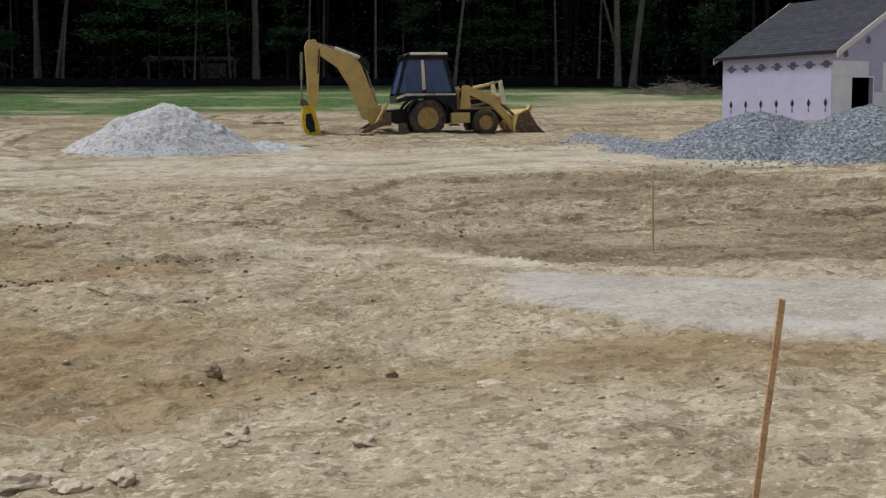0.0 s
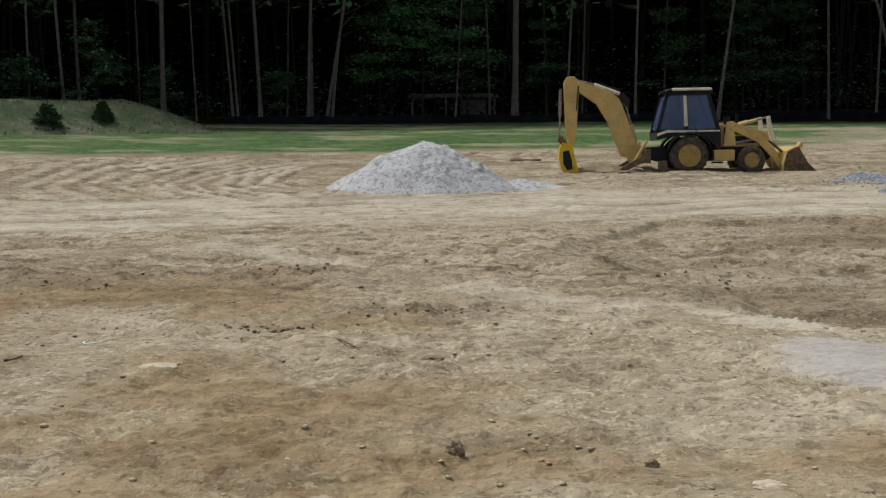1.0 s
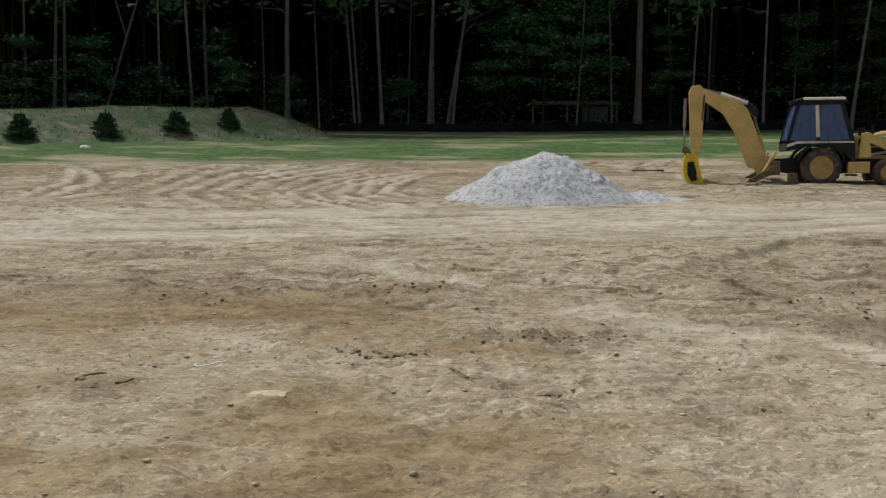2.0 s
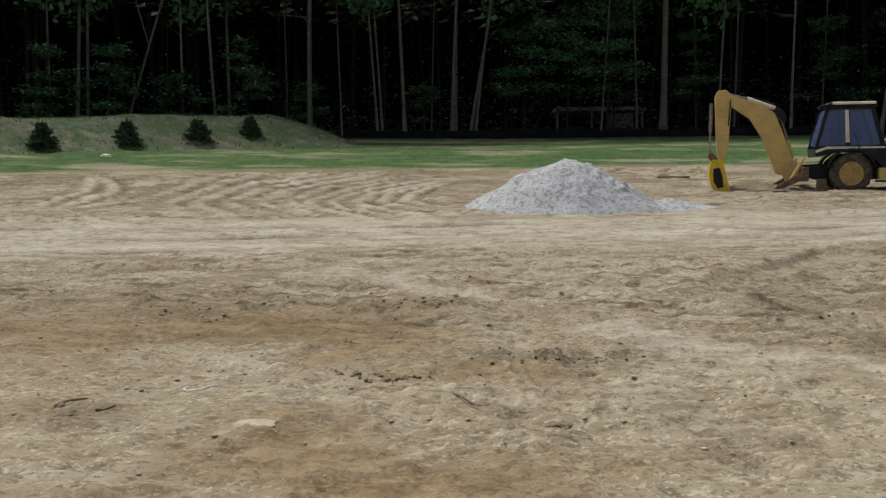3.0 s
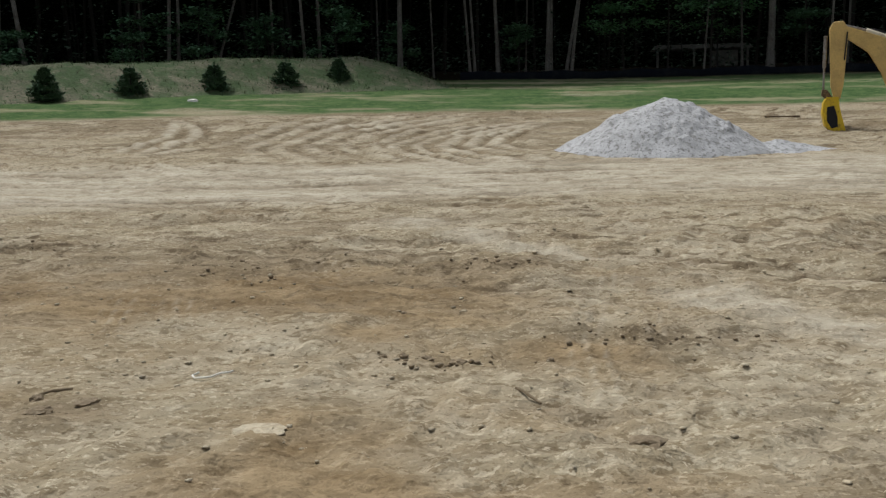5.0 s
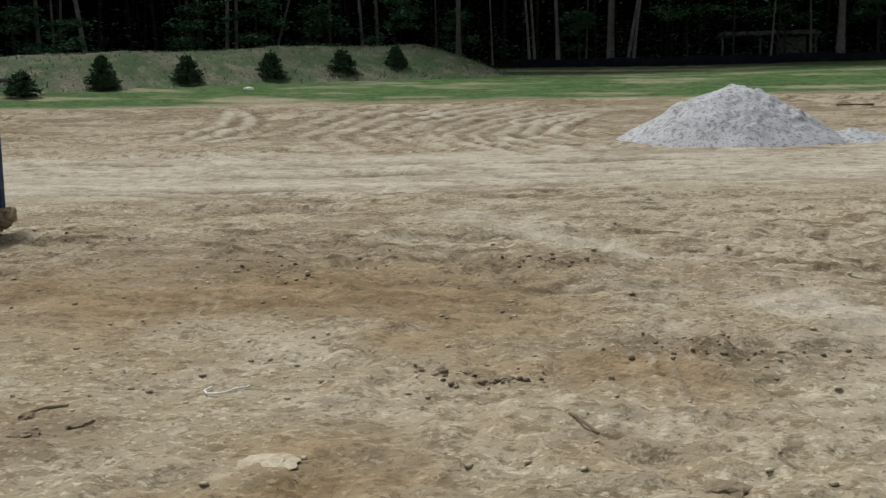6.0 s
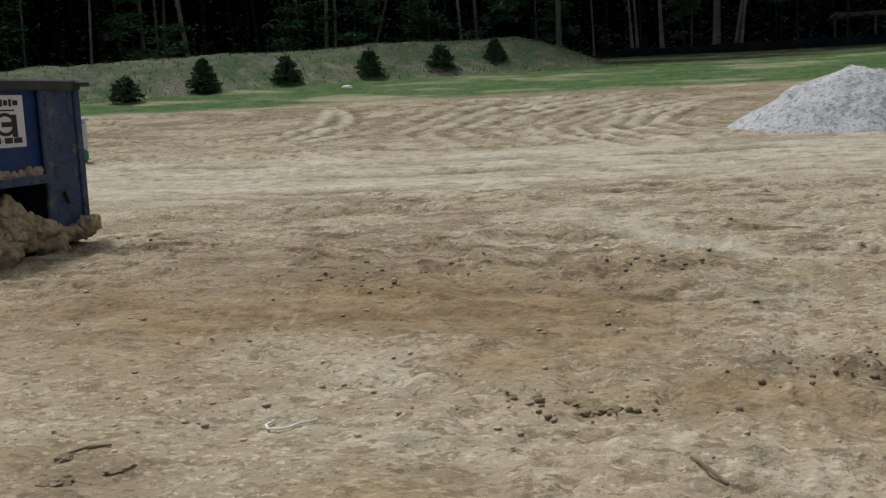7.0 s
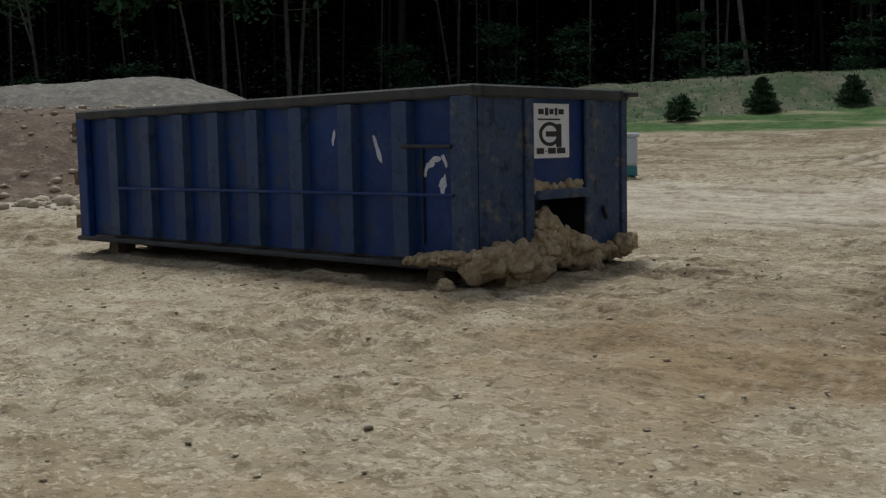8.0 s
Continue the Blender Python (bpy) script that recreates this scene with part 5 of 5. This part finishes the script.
# ---------------------------------------------------------------- roll-off container
def build_dumpster():
    ln, wd, top = 6.84, 2.40, 1.83
    m = pose(-7.17, 12.12, 0.0, 0, 0, 3.3)
    d = empty("dumpster", m, "scuffed dark blue roll-off dumpster with mud-caked end, standing on dirt", "dumpster")
    x0, x1, y0, y1, zf = -ln + .08, -.08, .09, wd - .09, .26
    part("side_panel", box(bmesh.new(), x0, x1, y0, y0 + .02, zf, top - .1), BLUE, d, "scuffed blue side sheet")
    part("side_panel", box(bmesh.new(), x0, x1, y1 - .02, y1, zf, top - .1), BLUE, d)
    part("floor_plate", box(bmesh.new(), x0, x1, y0 + .02, y1 - .02, zf - .02, zf + .02), RUST, d)
    part("far_end_door", box(bmesh.new(), x0, x0 + .03, y0 + .022, y1 - .022, zf + .02, top - .1), BLUE, d)
    # tapered ribs pressed out of the long sides
    spots_x = (-5.93, -5.20, -4.50, -3.82, -3.12, -2.40, -1.65, -.90)
    for side, ys in ((0, (y0 - .002, y0 - .10)), (1, (y1 + .002, y1 + .10))):
        for x in spots_x:
            bm = bmesh.new()
            a, b = ys
            vs = []
            for z in (zf + .02, top - .12):
                vs.append([bm.verts.new(c) for c in ((x - .125, a, z), (x - .11, b, z), (x + .085, b, z), (x + .10, a, z))])
            for k in range(4):
                q = (k + 1) % 4
                bm.faces.new((vs[0][k], vs[0][q], vs[1][q], vs[1][k]))
            bm.faces.new(vs[0]); bm.faces.new(vs[1])
            part("rib", bm, BLUE_RIB, d, "worn blue vertical rib")
        a, b = sorted(ys)
        part("corner_post", box(bmesh.new(), x0 - .05, x0 + .16, a, b, zf - .06, top - .1), BLUE, d, bevel=.012)
        part("corner_post", box(bmesh.new(), x1 - .20, x1 + .05, a, b, zf, top - .1), BLUE_END, d, bevel=.012)
        part("bottom_rail", box(bmesh.new(), x0 - .06, x1 + .06, a - .05, b + .02, zf - .075, zf - .02), RIM, d, "dark bent bottom rail", bevel=.012)
    part("tarp_rail", rod(bmesh.new(), (-5.9, y0 - .125, .86), (-.22, y0 - .125, .86), .016, .016, 8), BLUE, d)
    part("tarp_rail", rod(bmesh.new(), (-.86, y0 - .125, 1.30), (-.24, y0 - .125, 1.29), .018, .018, 8), INK_AND_SHADE, d)
    part("tarp_rail", rod(bmesh.new(), (-.70, y0 - .02, .40), (-.70, y0 - .02, 1.28), .012, .012, 8), INK_AND_SHADE, d)
    # rim tubes
    for a, b, c, e in ((-ln, 0, 0, .13), (-ln, 0, wd - .13, wd), (-ln, -ln + .13, .132, wd - .132), (-.13, 0, .132, wd - .132)):
        part("rim_tube", box(bmesh.new(), a, b, c, e, top - .11, top), RIM, d, "weathered grey rim tube", bevel=.018)
    part("rim_lip", box(bmesh.new(), -.14, .05, wd - .10, wd + .10, top - .07, top - .02), RIM, d, bevel=.01)
    # near end: side sheets, posts, recessed bay with shelf and hook frame
    pa, pb = .79, 1.72
    part("end_panel", box(bmesh.new(), x1, x1 + .03, y0 + .022, pa, zf - .02, top - .11), BLUE_END, d, "weathered blue-grey end sheet")
    part("end_panel", box(bmesh.new(), x1, x1 + .03, pb, y1 - .022, zf - .02, top - .11), BLUE_END, d, "weathered blue-grey end sheet")
    part("bay_sheet", box(bmesh.new(), x1 - .03, x1 + .012, pa, pb, .87, top - .11), BLUE, d)
    # black sheet added at the back: the bay's shade is in its colour
    part("bay_back", box(bmesh.new(), x1 - .50, x1 - .47, pa, pb, zf + .022, .87), INK_AND_SHADE, d)
    part("bay_shelf", box(bmesh.new(), x1 - .47, x1 + .12, pa + .062, pb - .062, 0.78, .868), BLUE_END, d, "dented shelf across the bay", bevel=.01)
    for y in (pa, pb):
        part("bay_post", box(bmesh.new(), x1 + .031, x1 + .075, y - .06, y + .06, .16, top - .11), BLUE_END, d, bevel=.012)
    part("bay_strut", box(bmesh.new(), x1 - .46, x1 - .40, pa + .62, pa + .72, .30, .78), BLUE_END, d)
    # black sheets at the sides and top keep the recess dark
    for y in (pa - .03, pb + .004):
        part("bay_cheek", box(bmesh.new(), x1 - .47, x1 - .002, y, y + .026, .30, .87), INK_AND_SHADE, d)
    part("bay_lid", box(bmesh.new(), x1 - .50, x1 - .032, pa, pb, .872, .892), INK_AND_SHADE, d)
    part("end_sill", box(bmesh.new(), x1 - .06, x1 + .10, y0 - .08, y1 + .08, zf - .10, zf - .025), RUST, d, bevel=.015)
    # sticker with unreadable print
    sx = x1 + .013
    st = part("sticker", box(bmesh.new(), sx, sx + .004, pa + .10, pa + .665, 1.165, 1.675), PAPER, d, "white sticker with black unreadable print")
    y_, z_ = pa + .12, 1.175
    for k, (a, b, c, e) in enumerate(((.07, .15, .40, .45), (.17, .22, .39, .46), (.24, .30, .40, .45), (.32, .36, .39, .46), (.38, .46, .40, .45), (.06, .40, .345, .36),
                                      (.04, .15, .03, .085), (.17, .19, .05, .06), (.21, .33, .03, .085), (.35, .48, .03, .085))):
        part("print_bar", box(bmesh.new(), sx + .004, sx + .007, y_ + a, y_ + b, z_ + c, z_ + e), INK_AND_SHADE, st)
    bm = bmesh.new()
    seg = 20
    ring = [[bm.verts.new((xx, y_ + .24 + (.165 * f) * math.cos(6.2832 * i / seg), z_ + .215 + (.115 * f) * math.sin(6.2832 * i / seg))) for i in range(seg)] for f, xx in ((1, sx + .006), (.70, sx + .006))]
    for i in range(seg):
        j = (i + 1) % seg
        bm.faces.new((ring[0][i], ring[0][j], ring[1][j], ring[1][i]))
    part("print_ring", bm, INK_AND_SHADE, st)
    part("print_block", box(bmesh.new(), sx + .004, sx + .0075, y_ + .34, y_ + .42, z_ + .09, z_ + .31), INK_AND_SHADE, st)
    part("print_block", box(bmesh.new(), sx + .004, sx + .0075, y_ + .18, y_ + .34, z_ + .19, z_ + .24), INK_AND_SHADE, st)
    # scrapes on the long side
    for x, z, w, h, t in ((-.46, .94, .09, .20, .15), (-.56, 1.17, .14, .07, .5), (-.44, 1.17, .06, .12, -.3), (-.66, 1.08, .05, .16, .3), (-.60, 1.12, .08, .05, .3), (-1.30, 1.27, .06, .26, -.5), (-1.34, 1.36, .04, .1, -.2), (-1.93, 1.40, .05, .14, .1)):
        bm = bmesh.new()
        r0 = random.Random(int(x * 100))
        vs = [bm.verts.new((x + w * .5 * math.cos(a) * k + t * .1 * math.sin(a), y0 - .0045, z + h * .5 * math.sin(a) * k)) for a, k in ((6.2832 * i / 14, r0.uniform(.6, 1.2)) for i in range(14))]
        bm.faces.new(vs)
        ext = bmesh.ops.extrude_face_region(bm, geom=list(bm.faces))
        for v in [v for v in ext["geom"] if isinstance(v, bmesh.types.BMVert)]:
            v.co.y += .0035
        part("scrape", bm, SCRATCH, d, "bare scraped paint")
    # rollers and skids
    for x in (-.55, -6.15):
        for y in (.16, wd - .16):
            part("roller", lathe(bmesh.new(), ((-.10, .09), (-.09, .115), (.09, .115), (.10, .09)), (x, y, .10), 18), RUST, d, "rusty steel roller")
            part("roller_bracket", box(bmesh.new(), x - .13, x + .13, y + .11, y + .14, .06, .185), RUST, d)
    for y in (.75, wd - .75):
        part("skid_rail", box(bmesh.new(), -6.4, .1, y - .08, y + .08, .06, .149), RUST, d, bevel=.01)
    for x in np.linspace(-6.2, -.6, 9):
        part("cross_member", box(bmesh.new(), x - .04, x + .04, .12, wd - .12, .152, .236), RUST, d)
    # door hinges and latch at the far end
    for z in (.42, .98, 1.6):
        part("hinge", box(bmesh.new(), x0 - .16, x0 - .045, y0 - .10, y0 + .05, z - .09, z + .09), RUST, d, bevel=.01)
    part("small_handle", rod(bmesh.new(), (x1 + .05, 1.98, .66), (x1 + .05, 2.04, .54), .02, .02, 8), INK_AND_SHADE, d)
    # mud caked on the end and along the near corner
    r0 = random.Random(3)
    def mud(x, y, z, s, flat=.8):
        bm = rock(r0, s, flat, 2 if s < .2 else 3)
        o = Vector((r0.uniform(0, 9), r0.uniform(0, 9), 0))
        for v in bm.verts:
            v.co += v.co.normalized() * s * (.17 * noise.noise(v.co * (2.3 / s) + o) + .05 * noise.noise(v.co * (6 / s) + o))
        bmesh.ops.rotate(bm, verts=bm.verts, cent=(0, 0, 0), matrix=Matrix.Rotation(r0.uniform(0, 6.28), 3, "Z"))
        bmesh.ops.translate(bm, verts=bm.verts, vec=(x, y, z))
        ob = part("mud_lump", bm, MUD, d, "caked brown mud")
        ob.data.polygons.foreach_set("use_smooth", np.ones(len(ob.data.polygons), dtype=bool))
    for i in range(13):
        mud(x1 - .72 + i * .06, y0 - .12 + r0.uniform(-.03, .03), zf - .02 + .004 * i, r0.uniform(.10, .16) + .008 * i, .6)
    for y, z, s, x in ((.02, .20, .34, .04), (.14, .22, .36, .10), (.30, .24, .34, .10), (.44, .22, .40, .12), (.58, .16, .40, .14), (.70, .10, .38, .16), (.50, .06, .36, .12), (.80, .18, .30, .14),
                       (.92, .36, .28, .10), (.98, .50, .26, .06), (1.06, .58, .24, .0), (1.10, .42, .36, .04), (1.00, .28, .34, .12), (1.20, .36, .30, .06), (1.32, .36, .28, .08), (1.40, .26, .34, .10),
                       (1.24, .22, .34, .06), (1.50, .16, .38, .10), (1.60, .08, .34, .12), (1.66, .18, .28, .10), (1.78, .22, .20, .08), (1.90, .20, .20, .08), (2.02, .20, .20, .08), (2.14, .20, .22, .08), (2.24, .24, .28, .10), (2.32, .24, .24, .12)):
        mud(x1 + x, y, z, s)
    for y, s in ((.90, .20), (1.0, .17), (1.08, .15), (1.20, .12), (1.34, .15), (1.45, .19), (1.56, .17)):
        mud(x1 + .0, y, .868, s, .75)


build_dumpster()


# ---------------------------------------------------------------- small things
def stake(x, y, tx, ty, h, w, mat, label):
    z = gz(x, y)
    ob = empty("survey_stake", Matrix.Translation((x, y, z)) @ Vector((tx - x, ty - y, h)).to_track_quat("Z", "Y").to_matrix().to_4x4(), label, "stake")
    bm = box(bmesh.new(), -w, w, -w * .55, w * .55, -.3, h)
    part("stake_shaft", bm, mat, ob, bevel=.002)


stake(1.735, 2.76, 1.80, 2.72, .70, .017, WOOD, "leaning raw pine stake driven into dirt")
stake(4.81, 9.43, 4.80, 9.43, .74, .011, WOOD_PALE, "thin pale wooden lath stake in dark soil")

drum = empty("container", pose(-14.97, 24.42, gz(-14.97, 24.42)), "small pale grey plastic container with teal base on dirt", "container")
part("tub", box(bmesh.new(), -.3, .3, -.28, .28, .22, .84), PLASTIC, drum, bevel=.05)
part("lid", box(bmesh.new(), -.33, .33, -.31, .31, .84, .93), PLASTIC, drum, bevel=.03)
part("base", box(bmesh.new(), -.29, .29, -.27, .27, 0, .22), TEAL, drum, bevel=.03)

# loose stones: x, y, size, flatness, colour
for x, y, s, flat, mat, lb in ((.36, 4.14, .12, .3, STONE, "flat pale stone lying on dirt"), (.38, 4.28, .11, .6, STONE, "angular pale stone lying on dirt"), (1.57, 4.68, .13, .25, STONE, "flat pale slab of dirt"), (-.40, 3.86, .2, .36, STONE, "rounded pale stone half in dirt"),
                               (-.22, 3.78, .15, .36, STONE, "pale stone half in dirt"), (-.06, 3.80, .12, .5, STONE, "small tan stone on dirt"), (-.20, 4.72, .10, .4, STONE, "flat pale stone on dirt"), (.37, 5.34, .085, 1.0, DARK_CLOD, "round dark clod on pale dirt"),
                               (.82, 3.98, .11, .35, STONE, "flat tan stone on dirt"), (.34, 7.47, .20, .28, DARK_CLOD, "flat dark clod on dirt"), (-1.40, 7.54, .24, .10, CLOD, "flat pale clod on dirt"), (-2.60, 7.70, .14, .4, DARK_CLOD, "dark clod of soil"),
                               (-2.42, 7.86, .15, .35, DARK_CLOD, "dark clod of soil"), (-2.75, 7.95, .09, .5, DARK_CLOD, "dark clod of soil"), (-7.29, 11.86, .17, .9, MUD, "round tan stone beside the dumpster"), (-7.5, 11.78, .13, .4, STONE, "small pale stone beside the dumpster"),
                               (-.7, 9.0, .11, .4, DARK_CLOD, "dark crumbled clod of soil"), (-.9, 9.05, .08, .5, DARK_CLOD, "dark crumbled clod of soil"), (1.2, 5.1, .06, .9, DARK_CLOD, "small dark clod on dirt")):
    z = gz(x, y)
    ob = part("stone" if mat in (STONE, MUD) else "clod", rock(rng, s, flat, 2), mat)
    ob.matrix_basis = pose(x, y, z - s * .04, 0, 0, rng.uniform(0, 360))
    tagged(ob, lb, "stone" if mat in (STONE, MUD) else "clod")

TWIGS_A = ((-.30, 8.34), (-.24, 8.27), (-.16, 8.18))
TWIGS_B = ((-2.80, 7.99), (-2.72, 8.06), (-2.64, 8.12))
cu = bpy.data.curves.new("cord", "CURVE")
cu.dimensions, cu.bevel_depth, cu.bevel_resolution = "3D", .006, 2
sp = cu.splines.new("POLY")
line = ((-2.13, 8.60), (-2.15, 8.55), (-2.12, 8.51), (-2.07, 8.50), (-2.02, 8.50), (-1.98, 8.54), (-1.95, 8.60), (-1.94, 8.63))
sp.points.add(len(line) - 1)
for p, (x, y) in zip(sp.points, line):
    p.co = (x, y, gz(x, y) + .012, 1)
cu.materials.append(STRING)
tagged(new("cord", cu), "short bent length of white cord on dirt", "cord")

for pts in (TWIGS_A, TWIGS_B):
    bm = bmesh.new()
    for (xa, ya), (xb, yb) in zip(pts, pts[1:]):
        rod(bm, (xa, ya, gz(xa, ya) + .012), (xb, yb, gz(xb, yb) + .014), .009, .006, 6)
    tagged(part("twig", bm, DARK_CLOD), "thin dark dead twig lying on dirt", "twig")

white = part("stone", rock(rng, .42, .5, 2), TRIM)
white.matrix_basis = pose(-17.0, 44.6, gz(-17.0, 44.6) - .02)
tagged(white, "white stone lying in the grass", "stone")
plank = part("plank", box(bmesh.new(), -.55, .55, -.08, .08, 0, .05), RUST, bevel=.008)
plank.matrix_basis = pose(5.0, 39.5, gz(5.0, 39.5) + .01, 0, 0, 8)
tagged(plank, "short dark plank lying on dirt", "plank")


def scatter(name, n, place, size, mat, label, category, seed, flat=.6, lift=None):
    """Many small uneven lumps in one mesh."""
    r = np.random.default_rng(seed)
    base = []
    for k in range(6):
        bm = bmesh.new()
        bmesh.ops.create_icosphere(bm, subdivisions=1, radius=.5)
        vv = np.array([v.co[:] for v in bm.verts])
        ff = np.array([[v.index for v in f.verts] for f in bm.faces])
        bm.free()
        base.append((vv * r.uniform(.65, 1.25, (len(vv), 1)), ff))
    xy = np.array([place(r) for _ in range(n)])
    z = ground_height(xy[:, 0], xy[:, 1]) if lift is None else ground_plain(xy[:, 0], xy[:, 1]) + lift(xy[:, 0], xy[:, 1])
    V, F, off = [], [], 0
    for k in range(n):
        vv, ff = base[k % 6]
        s = size(r)
        a = r.uniform(0, 6.28)
        c, sn = math.cos(a), math.sin(a)
        q = vv * s * np.array([1, r.uniform(.6, 1), flat * r.uniform(.6, 1.2)])
        V.append(np.stack([q[:, 0] * c - q[:, 1] * sn + xy[k, 0], q[:, 0] * sn + q[:, 1] * c + xy[k, 1], q[:, 2] + z[k] + s * .12], 1))
        F.append(ff + off)
        off += len(vv)
    tagged(np_mesh(name, np.concatenate(V), np.concatenate(F), mat), label, category, kind="stuff")


def near_place(r):
    while True:
        d, a = 3.2 + 15 * r.random() ** 1.3, radians(r.uniform(-38, 66))
        x, y = -math.sin(a) * d, math.cos(a) * d + .8
        if not (-14.3 < x < -6.8 and 11.7 < y < 15.0) and not (pad_area(np.array([x]), np.array([y]))[0] > .4 and r.random() < .9):
            return x, y


def mud_place(r):
    cx, cy, w = ((-1.15, 12.5, .5), (.4, 9.7, .6), (-6.2, 14.1, 1.0), (3.7, 12.2, .9), (-.8, 9.0, .35), (7, 15, 3.0), (9, 12, 3.0), (-3.0, 12.4, 1.2), (-9.5, 11.5, 1.6))[r.integers(9)]
    return cx + r.normal(0, w * .6), cy + r.normal(0, w * .3)


scatter("soil_crumbs", 2600, near_place, lambda r: .010 + .045 * r.random() ** 5, CLOD, "loose pale crumbs of dirt and small stones", "soil crumbs", 201, .38)
def mid_place(r):
    while True:
        d, a = r.uniform(7.5, 21), radians(r.uniform(-36, 50))
        x, y = -math.sin(a) * d, math.cos(a) * d + .8
        if not (-14.3 < x < -6.8 and 11.7 < y < 15.0) and pad_area(np.array([x]), np.array([y]))[0] < .4:
            return x, y


scatter("soil_lumps", 2400, mid_place, lambda r: .012 + .045 * r.random() ** 4, CLOD, "crumbled lumps of dry dirt across the site", "soil lumps", 206, .4)
scatter("soil_clods", 800, mud_place, lambda r: .012 + .05 * r.random() ** 3, DARK_CLOD, "loose dark crumbled clods", "soil clods", 202)


def chip_place(r):
    if r.random() < .3:
        t = r.random()
        return 12.0 + 2.2 * t + r.normal(0, .7), 29 - 4.6 * t + r.normal(0, .6)
    return 15.8 + r.normal(0, 2.2), 20.6 + r.normal(0, .8)


scatter("gravel_strays", 1500, chip_place, lambda r: .03 + .05 * r.random(), CHIP, "stray gravel stones round the heaps", "gravel", 203)


def foot_place(r):
    t = r.random()
    return -27.5 + 6.5 * t + r.normal(0, .5), 8 + 14 * t + r.normal(0, 1.2)


scatter("foot_stones", 420, foot_place, lambda r: .1 + .45 * r.random() ** 2.5, STONE, "stones tumbled at the foot of the earth stockpile", "stones", 204)


def heap_chips(cx, cy, rx, ry, top, seed, n):
    """Single stones lying on a gravel heap."""
    def place(r):
        a, q = r.uniform(0, 6.2832), .97 * math.sqrt(r.random())
        return cx + rx * q * math.cos(a), cy + ry * q * math.sin(a)
    scatter("heap_chips", n, place, lambda r: .03 + .03 * r.random() ** 2, CHIP, "crushed stones lying on the gravel heap", "gravel", seed + 300, .75, gravel_h(cx, cy, rx, ry, top, seed))


heap_chips(14.75, 23.4, 2.9, 2.2, .98, 81, 2600)
heap_chips(16.9, 22.1, 2.9, 2.4, 1.17, 85, 3000)


def hill_place(r):
    t = r.random()
    return -36 + 11 * r.random(), 8 + 17 * t


scatter("hill_stones", 700, hill_place, lambda r: .06 + .30 * r.random() ** 3, STONE, "stones and clods lying on the earth stockpile", "stones", 205, .6, lambda x, y: np.maximum(hill_h(x, y), 0))
